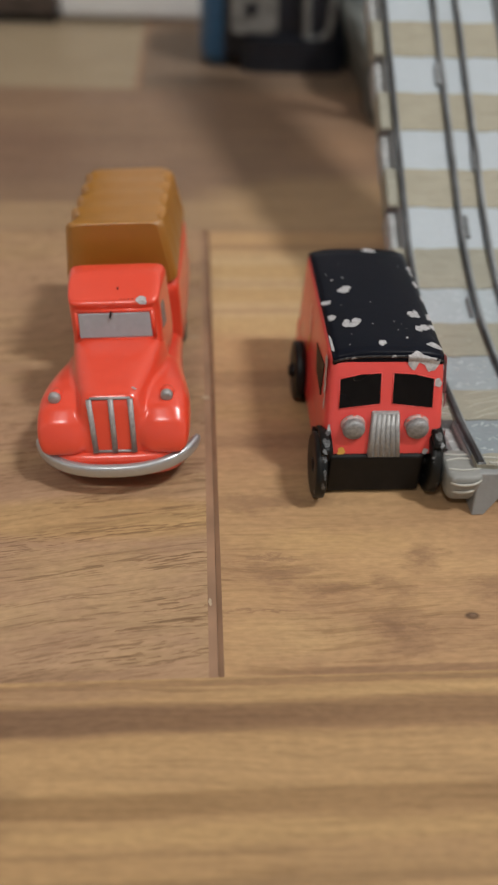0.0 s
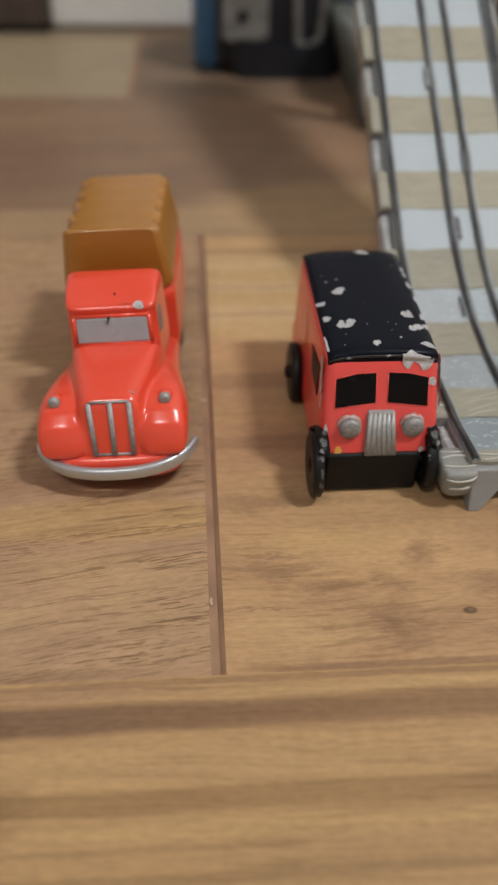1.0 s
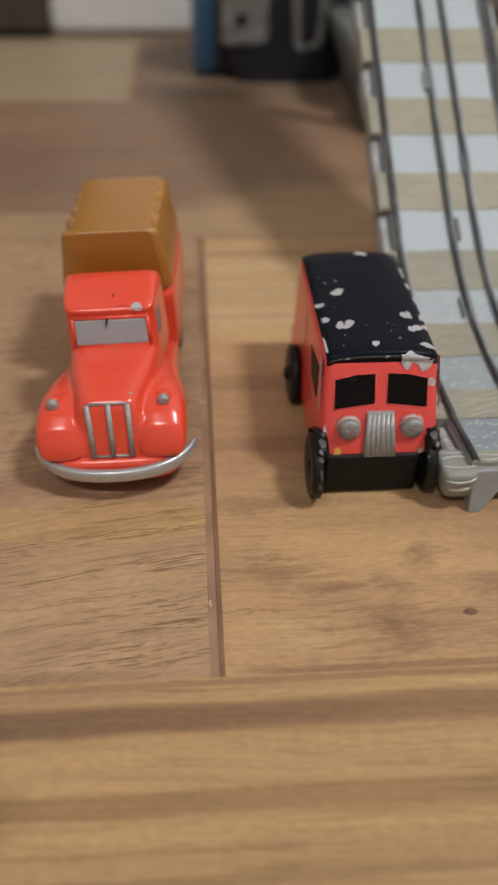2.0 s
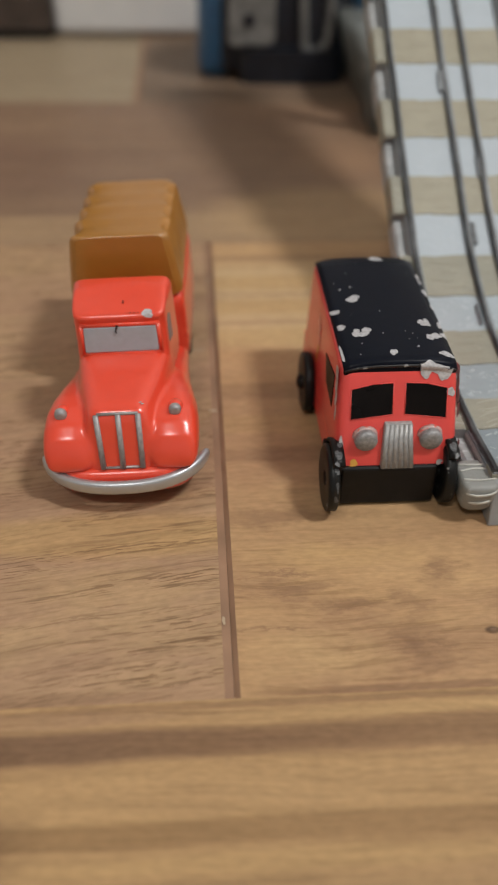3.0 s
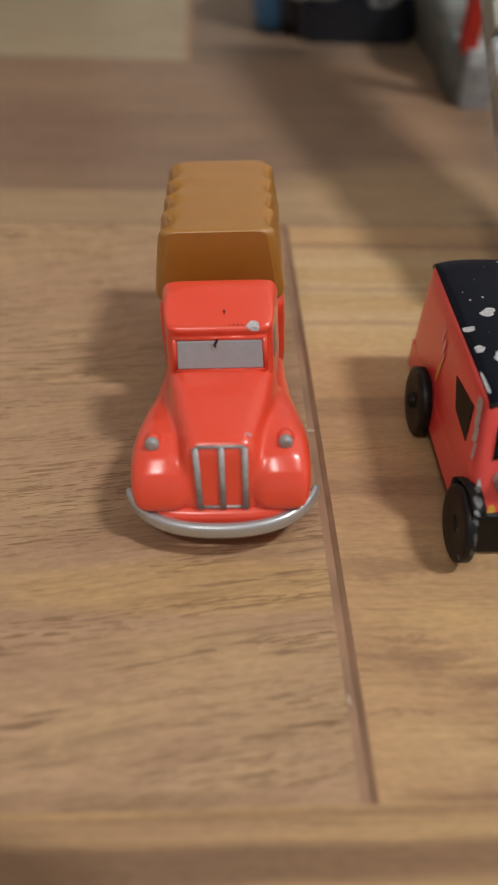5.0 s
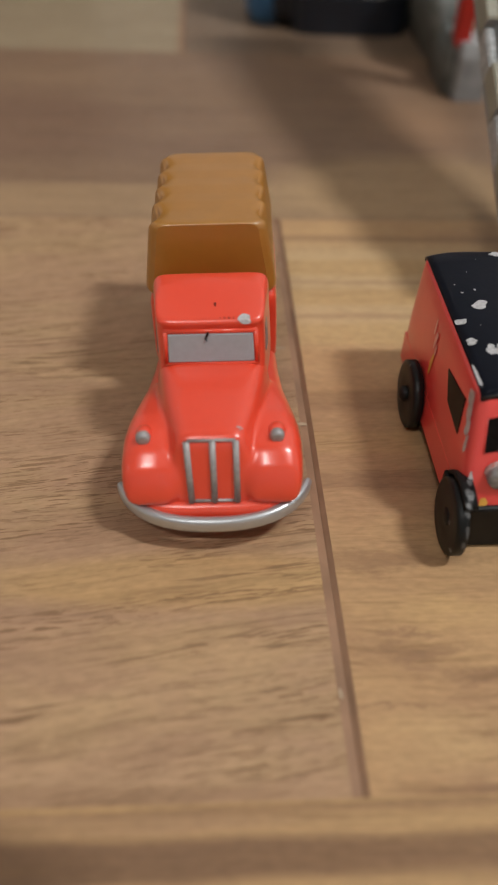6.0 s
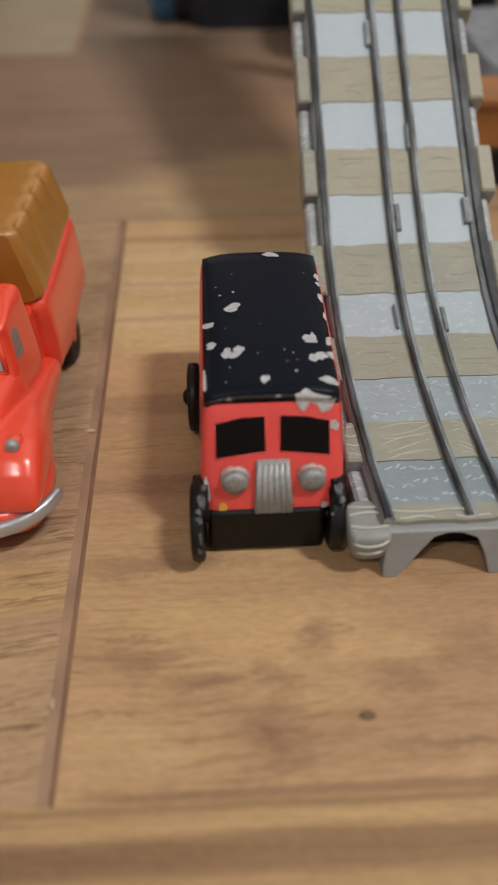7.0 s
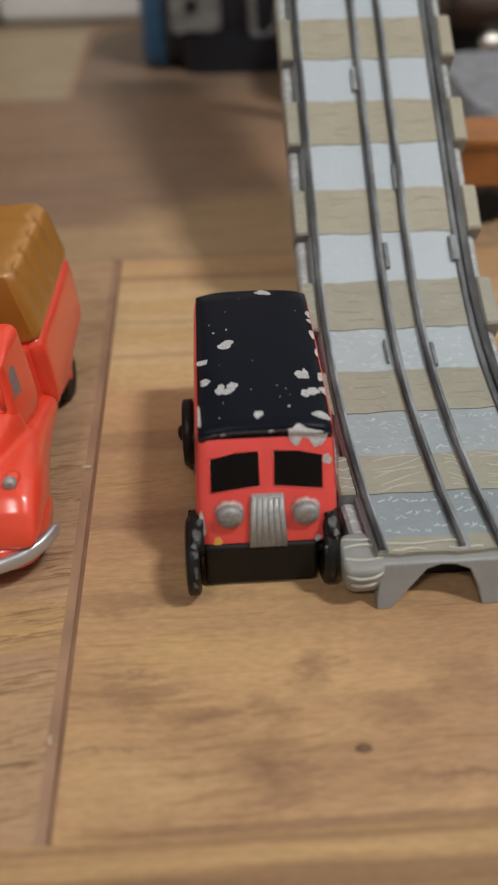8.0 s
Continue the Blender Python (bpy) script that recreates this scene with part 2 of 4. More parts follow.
BEVEL = paint("plank_bevel", (0.285, 0.166, 0.098), 0.5, 0.0, 90, 0.22)
WALL_N = paint("cool_white_wall_paint", (0.69, 0.71, 0.73), 0.6, 0.0, 40, 0.04, bump=0.0005)
WALL = paint("white_wall_paint", (0.78, 0.78, 0.77), 0.6, 0.0, 40, 0.03, bump=0.0005)
CEILING = paint("ceiling_paint", (0.76, 0.76, 0.75), 0.8, 0.0, 60, 0.03)
TRIM_WHITE = paint("white_trim_paint", (0.74, 0.74, 0.73), 0.35, 0.2, 60, 0.04)
DARK_WOOD = paint("dark_wood", (0.060, 0.043, 0.035), 0.45, 0.2, 90, 0.35)
NAVY = paint("navy_plastic", (0.006, 0.009, 0.016), 0.4, 0.2, 200, 0.3)
BLUE = paint("blue_plastic", (0.035, 0.12, 0.24), 0.4, 0.2, 200, 0.2)
PIER_DARK = paint("dark_pier_plastic", (0.17, 0.185, 0.175), 0.5, 0.0, 200, 0.4)
PIER_GREY = paint("pier_grey_plastic", (0.36, 0.375, 0.38), 0.5, 0.0, 200, 0.25)
GREY_PANEL = paint("grey_panel", (0.19, 0.19, 0.18), 0.5, 0.0, 200, 0.3)
PIER_RED = paint("red_plastic", (0.55, 0.028, 0.018), 0.4, 0.2)
BROWN_WAGON = paint("orange_brown_plastic", (0.30, 0.115, 0.030), 0.45, 0.1, 120, 0.25)
DARK_BROWN = paint("dark_brown_plastic", (0.045, 0.025, 0.016), 0.4, 0.2, 150, 0.3)
BRASS = paint("bright_metal", (0.8, 0.78, 0.72), 0.15, 0.2, metal=0.9)
GREY_CLOTH = paint("grey_toy_roof", (0.20, 0.21, 0.23), 0.6, 0.0, 180, 0.3)

m_emit, _, b_e = nodes_of("lamp_shade_glow", 0.4)
b_e.inputs["Base Color"].default_value = (0.9, 0.88, 0.84, 1)
b_e.inputs["Emission Color"].default_value = (1.0, 0.86, 0.70, 1)
b_e.inputs["Emission Strength"].default_value = 4.0


# ---- mesh helpers ----
def part(name, bm, material, parent=None, label="", smooth=False, subsurf=0, bevel=0.0):
    me = bpy.data.meshes.new(name)
    bmesh.ops.recalc_face_normals(bm, faces=bm.faces)
    bm.to_mesh(me)
    bm.free()
    mats = material if isinstance(material, (list, tuple)) else [material]
    for m in mats:
        me.materials.append(m)
    if smooth:
        for p in me.polygons:
            p.use_smooth = True
    ob = new(name, me)
    ob.parent = parent
    if label:
        ob["label"] = label
    if bevel:
        md = ob.modifiers.new("bevel", "BEVEL")
        md.width, md.segments, md.limit_method, md.angle_limit = bevel, 2, "ANGLE", radians(35)
    if subsurf:
        md = ob.modifiers.new("subsurf", "SUBSURF")
        md.levels = md.render_levels = subsurf
    return ob


def thing(name, x, y, z, label, category, group=""):
    ob = new(name)
    ob.location = (x, y, z)
    ob.empty_display_size = 0.01
    return tagged(ob, label, category, group)


def box(bm, x0, x1, y0, y1, z0, z1):
    vs = [bm.verts.new((x, y, z)) for z in (z0, z1) for y in (y0, y1) for x in (x0, x1)]
    return [bm.faces.new([vs[i] for i in q]) for q in
            ((0, 2, 3, 1), (4, 5, 7, 6), (0, 1, 5, 4), (1, 3, 7, 5), (3, 2, 6, 7), (2, 0, 4, 6))]


def box_bm(x0, x1, y0, y1, z0, z1):
    bm = bmesh.new()
    box(bm, x0, x1, y0, y1, z0, z1)
    return bm


def loft(rings, bm=None, cap=True):
    bm = bm or bmesh.new()
    vs = [[bm.verts.new(p) for p in r] for r in rings]
    n = len(vs[0])
    for a, b in zip(vs, vs[1:]):
        for i in range(n):
            bm.faces.new((a[i], a[(i + 1) % n], b[(i + 1) % n], b[i]))
    if cap:
        bm.faces.new(vs[0][::-1])
        bm.faces.new(vs[-1])
    return bm


def sgn_pow(v, e):
    return math.copysign(abs(v) ** e, v)


def ring_y(y, cx, hw, z0, z1, n=4.0, count=24, lean=0.0):
    """A rounded upright section across x at y; lean widens the foot."""
    out = []
    for i in range(count):
        a = 2 * math.pi * (i + 0.5) / count
        u, w = sgn_pow(math.cos(a), 2 / n), sgn_pow(math.sin(a), 2 / n)
        out.append((cx + u * hw * (1 - lean * w), y, (z0 + z1) / 2 + w * (z1 - z0) / 2))
    return out


def ring_z(z, cx, hw, y0, y1, n=6.0, count=32):
    out = []
    for i in range(count):
        a = 2 * math.pi * (i + 0.5) / count
        out.append((cx + hw * sgn_pow(math.cos(a), 2 / n), (y0 + y1) / 2 + (y1 - y0) / 2 * sgn_pow(math.sin(a), 2 / n), z))
    return out


def disc_stack(profile, count=32, axis="x", at=(0, 0, 0), teeth=0.0):
    """Turned shape: profile of (along, radius) about the axis; teeth roughens every other point."""
    rings = []
    for d, r in profile:
        ring = []
        for i in range(count):
            a = 2 * math.pi * i / count
            rr = r - (teeth if i % 2 and r > 0.003 else 0)
            p = {"x": (d, rr * math.cos(a), rr * math.sin(a)), "y": (rr * math.cos(a), d, rr * math.sin(a)),
                 "z": (rr * math.cos(a), rr * math.sin(a), d)}[axis]
            ring.append(tuple(p[k] + at[k] for k in range(3)))
        rings.append(ring)
    return loft(rings)


def prism_y(points, y0, y1):
    bm = bmesh.new()
    a = [bm.verts.new((x, y0, z)) for x, z in points]
    b = [bm.verts.new((x, y1, z)) for x, z in points]
    bm.faces.new(a)
    bm.faces.new(b[::-1])
    for i in range(len(a)):
        j = (i + 1) % len(a)
        bm.faces.new((a[j], a[i], b[i], b[j]))
    return bm


def sweep(path, half_w, half_h, count=10, taper=False):
    """A rounded bar along a path of points that lies flat; half_w across, half_h in z."""
    rings = []
    for k, p in enumerate(path):
        t = Vector(path[min(k + 1, len(path) - 1)]) - Vector(path[max(k - 1, 0)])
        t.normalize()
        side = t.cross(Vector((0, 0, 1))).normalized()
        up = side.cross(t)
        f = 1.0
        if taper:
            f = min(1.0, 0.72 + 0.28 * min(k, len(path) - 1 - k) / 2.0)
        rings.append([tuple(Vector(p) + side * (half_w * f * sgn_pow(math.cos(a), 0.7)) + up * (half_h * f * sgn_pow(math.sin(a), 0.7)))
                      for a in (2 * math.pi * (i + 0.5) / count for i in range(count))])
    return loft(rings)


def bar(bm, p, q, w, d):
    """A small square bar from p to q, w wide in x and d deep."""
    p, q = Vector(p), Vector(q)
    t = (q - p).normalized()
    x = Vector((1, 0, 0)) if abs(t.x) < 0.9 else Vector((0, 0, 1))
    n = t.cross(x).normalized()
    x = n.cross(t).normalized()
    rings = []
    for c in (p, q):
        rings.append([tuple(c + x * (w / 2 * u) + n * (d / 2 * v)) for u, v in
                      ((-1, -0.4), (-0.5, -1), (0.5, -1), (1, -0.4), (1, 0.4), (0.5, 1), (-0.5, 1), (-1, 0.4))])
    loft(rings, bm)


# ---- the room ----
PLANK_W, ROW0 = 0.152, 0.0
WALL_Y = 0.402
X0, X1, Y0 = -2.4, 2.8, -3.0


def room():
    wn = part("wall_north", box_bm(X0 - 0.1, X1 + 0.1, WALL_Y, WALL_Y + 0.1, -0.02, 2.45), WALL_N)
    tagged(wn, "plain cool white painted wall behind the toys", "wall", kind="structure")
    ws = part("wall_south", box_bm(X0 - 0.1, X1 + 0.1, Y0 - 0.1, Y0, -0.02, 2.45), WALL_N)
    tagged(ws, "plain cool white painted wall of the room", "wall", kind="structure")
    for name, x in (("wall_west", X0 - 0.1), ("wall_east", X1)):
        w = part(name, box_bm(x, x + 0.1, Y0, WALL_Y, -0.02, 2.45), WALL)
        tagged(w, "plain white painted wall of the room", "wall", kind="structure")
    c = part("ceiling", box_bm(X0, X1, Y0, WALL_Y, 2.4, 2.45), CEILING)
    tagged(c, "plain white painted ceiling", "ceiling", kind="structure")
    bb = part("baseboard", box_bm(-0.0730, X1, WALL_Y - 0.012, WALL_Y, 0.0008, 0.09), TRIM_WHITE, bevel=0.003)
    tagged(bb, "white painted baseboard along the wall", "baseboard", kind="structure")
    tr = part("trim", box_bm(-0.150, -0.0735, WALL_Y - 0.018, WALL_Y, 0.0035, 2.05), DARK_WOOD, bevel=0.001)
    tagged(tr, "dark brown wooden trim strip above a black gap strip", "trim", kind="structure")
    # Black strip stands in for the shade in the gap under the trim.
    part("seal", box_bm(-0.150, -0.0740, WALL_Y - 0.0175, WALL_Y, 0.0, 0.0035), BLACK, tr, "black strip for the shade in the gap under the trim")


room()


def floor():
    base = part("floor", box_bm(X0, X1, Y0, WALL_Y, -0.03, -0.008), BEVEL)
    tagged(base, "wood-look plank floor in warm brown tones with bevelled joints", "floor", kind="structure")
    for x, y, rx, ry in ((-0.0012, 0.0710, 0.0011, 0.0004), (-0.0040, 0.0952, 0.0020, 0.0003), (-0.0009, 0.1290, 0.0006, 0.0003), (-0.0011, 0.0145, 0.0003, 0.0008)):
        bm = bmesh.new()
        blob(bm, x, y, lambda u, v: 0.00012, rx, ry, 5, 10, 0.3)
        part("edge_chip", bm, EDGE_CHIP, base, "pale chip in a plank's edge")
    umber, plum, straw = (0.115, 0.066, 0.036), (0.215, 0.120, 0.070), (0.50, 0.325, 0.148)
    tones = {
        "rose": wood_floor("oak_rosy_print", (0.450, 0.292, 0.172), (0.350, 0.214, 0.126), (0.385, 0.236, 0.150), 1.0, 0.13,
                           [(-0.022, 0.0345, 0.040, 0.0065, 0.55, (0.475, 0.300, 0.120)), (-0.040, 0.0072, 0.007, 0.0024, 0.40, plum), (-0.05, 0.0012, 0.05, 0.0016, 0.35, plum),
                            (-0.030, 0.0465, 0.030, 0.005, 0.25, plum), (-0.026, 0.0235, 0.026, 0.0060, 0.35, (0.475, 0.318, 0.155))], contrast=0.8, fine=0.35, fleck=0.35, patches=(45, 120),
                           lines=0.68, tint=((0.450, 0.306, 0.158), 0.45), hairs=0.24),
        "honey": wood_floor("oak_honey_print", (0.520, 0.332, 0.165), (0.425, 0.260, 0.130), (0.390, 0.236, 0.136), 0.25, 0.03,
                            # First blot paints the brighter light behind the van into the print.
                            [(0.03, 0.1180, 0.090, 0.0260, 0.75, (0.58, 0.415, 0.23)), (0.014, 0.0070, 0.013, 0.0062, 0.85, (0.505, 0.330, 0.165)), (0.018, 0.0280, 0.020, 0.0040, 0.7, (0.505, 0.325, 0.150)),
                             (0.012, 0.0205, 0.010, 0.0026, 0.62, plum), (0.020, 0.0165, 0.008, 0.0020, 0.60, plum), (0.009, 0.0380, 0.024, 0.0028, 0.50, plum), (0.0315, 0.0085, 0.0055, 0.0060, 0.65, plum),
                             (0.0300, 0.0170, 0.0040, 0.0040, 0.40, plum), (0.0365, 0.0235, 0.005, 0.0036, 0.55, plum), (0.0485, 0.0165, 0.007, 0.0040, 0.45, plum), (0.056, 0.0060, 0.016, 0.0012, 0.6, plum),
                             (0.060, 0.0205, 0.010, 0.0045, 0.5, plum), (0.045, 0.0006, 0.045, 0.0010, 0.6, plum), (0.006, 0.0122, 0.014, 0.0006, 0.5, plum),
                             (0.008, 0.0240, 0.009, 0.0005, 0.5, plum), (0.02, 0.1280, 0.060, 0.0045, 0.7, straw), (0.02, 0.1150, 0.060, 0.0040, 0.7, straw), (0.02, 0.1005, 0.050, 0.0050, 0.85, (0.53, 0.36, 0.175)),
                             (0.02, 0.1420, 0.060, 0.0018, 0.45, plum), (0.02, 0.1212, 0.060, 0.0012, 0.25, plum), (0.02, 0.1072, 0.060, 0.0013, 0.3, plum),
                             (0.03, 0.0780, 0.060, 0.0040, 0.35, plum), (0.03, 0.0560, 0.060, 0.0030, 0.4, plum), (0.02, 0.0660, 0.060, 0.0040, 0.4, straw),
                             (0.0430, 0.0105, 0.0015, 0.0009, 0.85, (0.085, 0.050, 0.032)), (0.0432, 0.0106, 0.0007, 0.0004, 0.6, (0.22, 0.14, 0.09))],
                            contrast=0.4, fine=0.12, fleck=0.52, patches=(26, 70), ragged_edge=(0.54, 0.68), warp=0.007, lines=0.35, tint=((0.375, 0.220, 0.120), 0.42), hairs=0.10),
        "streak": wood_floor("oak_streaky_print", (0.450, 0.285, 0.136), (0.385, 0.238, 0.114), (0.385, 0.238, 0.130), 0.2, -0.03,
                             # Last blot here dulls the left edge, partly as painted-in shadow.
                             [(0.10, -0.0030, 0.12, 0.0016, 0.5, (0.50, 0.33, 0.155)), (0.0, -0.0010, 0.12, 0.0007, 0.45, plum), (-0.050, -0.0024, 0.055, 0.0018, 0.5, (0.34, 0.21, 0.125)),
                              (-0.040, -0.0068, 0.075, 0.0032, 0.85, (0.175, 0.100, 0.060)), (0.035, -0.0068, 0.060, 0.0033, 0.75, (0.235, 0.135, 0.072)),
                              (0.0, -0.0140, 0.12, 0.0036, 0.5, (0.47, 0.300, 0.145)), (0.0, -0.0196, 0.12, 0.0022, 0.65, (0.255, 0.150, 0.070)), (0.05, -0.0222, 0.05, 0.0022, 0.4, (0.27, 0.16, 0.075)),
                              (0.01, -0.0237, 0.05, 0.0016, 0.5, straw), (-0.01, -0.0262, 0.03, 0.0006, 0.25, umber), (0.0, -0.0300, 0.06, 0.0010, 0.3, umber),
                              # Umber blots at far left paint in a shadow from out of view.
                              (-0.06, -0.0200, 0.035, 0.009, 0.6, umber), (-0.060, -0.0080, 0.030, 0.008, 0.8, umber)], lines=0.4, hairs=0.3, fine=0.35),
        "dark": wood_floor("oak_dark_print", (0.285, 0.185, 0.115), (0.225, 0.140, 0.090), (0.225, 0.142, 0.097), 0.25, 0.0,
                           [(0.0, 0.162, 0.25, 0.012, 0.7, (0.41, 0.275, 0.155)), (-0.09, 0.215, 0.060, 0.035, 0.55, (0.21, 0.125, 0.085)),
                            # Last blot paints the print lighter to ease the ramp's cast shadow.
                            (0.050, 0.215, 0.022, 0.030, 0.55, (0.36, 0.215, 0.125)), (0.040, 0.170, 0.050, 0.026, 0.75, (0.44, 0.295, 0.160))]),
        # Shade along the wall's foot is painted in as a darker band.
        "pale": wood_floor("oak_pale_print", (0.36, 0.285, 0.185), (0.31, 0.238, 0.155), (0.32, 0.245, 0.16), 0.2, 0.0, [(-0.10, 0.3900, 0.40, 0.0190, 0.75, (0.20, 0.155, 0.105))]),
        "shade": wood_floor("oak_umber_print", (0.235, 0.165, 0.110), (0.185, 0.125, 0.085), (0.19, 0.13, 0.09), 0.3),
    }
    L = 1.22
    ROWS = {1: (0.152, 0.2825), 2: (0.2825, WALL_Y)}  # rows cut narrower towards the wall
    keys = list(tones)
    meshes = {}

    def plank(x0, x1, y0, y1, key):
        x0, x1 = max(x0, X0), min(x1, X1)
        y0, y1 = max(y0, Y0), min(y1, WALL_Y)
        if x1 - x0 < 0.02 or y1 - y0 < 0.02:
            return
        cx, cy = (x0 + x1) / 2, (y0 + y1) / 2
        hx, hy = (x1 - x0) / 2, (y1 - y0) / 2
        size = (round(hx, 3), round(hy, 3), key)
        if size not in meshes:
            # bevelled ends, tight long edges
            e, d, g = 0.0015, 0.0006, 0.00003
            bm = prism_y([(-hx + g, -0.008), (hx - g, -0.008), (hx - g, -d), (hx - e, 0.0), (-hx + 0.0009, 0.0), (-hx + g, -d)], -hy + 0.00001, hy - 0.00001)
            bm.faces.ensure_lookup_table()
            for f in bm.faces:
                f.normal_update()
                c = f.calc_center_median()
                f.material_index = 0 if c.z > -0.00001 else 1
            me = bpy.data.meshes.new("plank")
            bmesh.ops.recalc_face_normals(bm, faces=bm.faces)
            bm.to_mesh(me)
            bm.free()
            me.materials.append(tones[key])
            me.materials.append(BEVEL)
            meshes[size] = me
        ob = new("plank", meshes[size])
        ob.location = (cx, cy, 0)
        ob.parent = base

    r = random.Random(4)
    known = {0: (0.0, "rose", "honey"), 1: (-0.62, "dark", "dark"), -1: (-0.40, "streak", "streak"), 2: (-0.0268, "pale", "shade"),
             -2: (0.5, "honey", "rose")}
    k = -20
    while k < 3:
        y0, y1 = ROWS.get(k, (ROW0 + k * PLANK_W, ROW0 + (k + 1) * PLANK_W))
        if k in known:
            j, a, b = known[k]
        else:
            j, a, b = r.uniform(-0.6, 0.6), r.choice(keys), r.choice(keys)
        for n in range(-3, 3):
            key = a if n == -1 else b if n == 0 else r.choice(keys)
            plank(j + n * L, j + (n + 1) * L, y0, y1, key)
        k += 1


def ceiling_lamp(x, y):
    lamp = thing("ceiling_lamp", x, y, 2.4, "flat white rectangular ceiling lamp with a glowing diffuser", "lamp", "ceiling lamps")
    part("lamp_base", box_bm(-0.20, 0.20, -0.06, 0.06, -0.045, -0.001), TRIM_WHITE, lamp, bevel=0.004)
    bm = bmesh.new()
    for x0, x1, y0, y1 in ((-0.23, 0.23, -0.09, -0.075), (-0.23, 0.23, 0.075, 0.09), (-0.23, -0.215, -0.075, 0.075), (0.215, 0.23, -0.075, 0.075)):
        box(bm, x0, x1, y0, y1, -0.066, -0.030)
    part("frame", bm, TRIM_WHITE, lamp)
    part("diffuser", box_bm(-0.214, 0.214, -0.074, 0.074, -0.056, -0.046), m_emit, lamp, "glowing white diffuser")


# ---- the red lorry ----
def truck():
    T = thing("toy_truck", -0.0198, -0.0003, -0.0001, "glossy orange-red toy lorry with tan canvas cover on the plank floor", "toy truck")
    # it leans on its bent axles and stands a little askew
    LEAN = radians(3.3)
    T.rotation_euler = (0, -LEAN, radians(-2.2))
    # lower body
    rings = [ring_z(0.0025, 0, 0.0126, 0.0437, 0.060, 4), ring_z(0.0035, 0, 0.0134, 0.0424, 0.061, 4),
             ring_z(0.0082, 0, 0.0137, 0.0420, 0.061, 4), ring_z(0.0090, 0, 0.0130, 0.0434, 0.060, 4)]
    part("apron", loft(rings), RED_TRUCK, T, smooth=True, subsurf=1)
    # bonnet
    spec = [(0.0437, 0.0050, 0.0092), (0.0443, 0.0054, 0.0112), (0.0454, 0.0056, 0.0150), (0.0463, 0.0057, 0.0180), (0.0472, 0.0058, 0.0194), (0.0486, 0.0060, 0.0199),
            (0.0520, 0.0069, 0.0203), (0.0560, 0.0080, 0.0207), (0.0610, 0.0091, 0.0211), (0.0660, 0.0100, 0.0213)]
    def splay(y):
        return float(np.interp(y, [0.046, 0.054, 0.064], [0.27, 0.22, 0.06]))

    cast = loft([ring_y(y, 0, hw * 0.924 / (1 - splay(y)), 0.004, z1, 7.0, 40, splay(y)) for y, hw, z1 in spec])
    # wings: round above, flat below
    def wing_ring(y, cx, hw, z0, z1):
        out, zm = [], z0 + (z1 - z0) * 0.42
        for i in range(28):
            a = 2 * math.pi * (i + 0.5) / 28
            u, w = math.cos(a), math.sin(a)
            n = (3.1 if u * cx > 0 else 2.2) if w > 0 else 2.8
            h = z1 - zm if w > 0 else zm - z0
            out.append((cx + hw * sgn_pow(u, 2 / n), y, zm + h * sgn_pow(w, 2 / n)))
        return out

    spec = [(0.0430, 0.0101, 0.0030, 0.0102), (0.0433, 0.0100, 0.0037, 0.0114), (0.0439, 0.0099, 0.0042, 0.0129), (0.0450, 0.0097, 0.0048, 0.0148), (0.0476, 0.0094, 0.0053, 0.0167),
            (0.0512, 0.0091, 0.0056, 0.0177), (0.0552, 0.0086, 0.0058, 0.0176), (0.0600, 0.0081, 0.0054, 0.0167), (0.0660, 0.0076, 0.0048, 0.0151),
            (0.0740, 0.0074, 0.0043, 0.0130), (0.0805, 0.0073, 0.0042, 0.0114)]
    for s in (-1, 1):
        loft([wing_ring(y, s * (c - 0.0003), hw, 0.0084 if y < 0.052 else 0.0068, z1) for y, c, hw, z1 in spec], cast)
    front = part("bonnet", cast, RED_TRUCK, T, "glossy red bonnet cast in one with the round wings", smooth=True)
    md = front.modifiers.new("cast", "REMESH")
    md.mode, md.voxel_size, md.use_smooth_shade = "VOXEL", 0.00028, True
    md = front.modifiers.new("fillet", "SMOOTH")
    md.factor, md.iterations = 0.5, 42
    # cab
    rings = [ring_z(0.008, 0, 0.0104, 0.0615, 0.0760, 7), ring_z(0.0198, 0, 0.0103, 0.0622, 0.0760, 8), ring_z(0.0207, 0, 0.0102, 0.0634, 0.0760, 8),
             ring_z(0.0274, 0, 0.0100, 0.0644, 0.0758, 8)]
    brow = [(0.0280, 0.0640), (0.0286, 0.0640), (0.0291, 0.0645), (0.0296, 0.0660), (0.0302, 0.0680), (0.0308, 0.0702), (0.0313, 0.0722)]
    for (z, y0), hw, y1 in zip(brow, (0.0100, 0.0100, 0.0100, 0.0099, 0.0097, 0.0092, 0.0080), (0.0757, 0.0757, 0.0757, 0.0756, 0.0755, 0.0752, 0.0745)):
        rings.append(ring_z(z, 0, hw, y0, y1, 8))

    def taper(y):
        return 1 - 0.14 * max(0.0, min(1.0, (0.0757 - y) / 0.0120))

    rings = [[(x * taper(y), y, z + max(0.0, min(1.0, (z - 0.0276) / 0.002)) * (y - 0.0700) * 0.02) for x, y, z in r] for r in rings]
    part("cab", loft(rings), RED_TRUCK, T, smooth=True, subsurf=2)
    # windscreen in its raised frame
    def on_screen(x, z, out):
        y = 0.0634 + (z - 0.0207) * (0.0010 / 0.0069)
        return (x, y - out, z - 0.0005)
    bm = bmesh.new()
    rings = [[on_screen(x, z, o) for x, z in ((-0.0071, 0.0220), (0.0071, 0.0220), (0.0069, 0.0271), (-0.0069, 0.0271))] for o in (-0.0004, 0.0005)]
    part("windscreen", loft(rings, bm), SCREEN, T, "silver painted windscreen", bevel=0.0002)
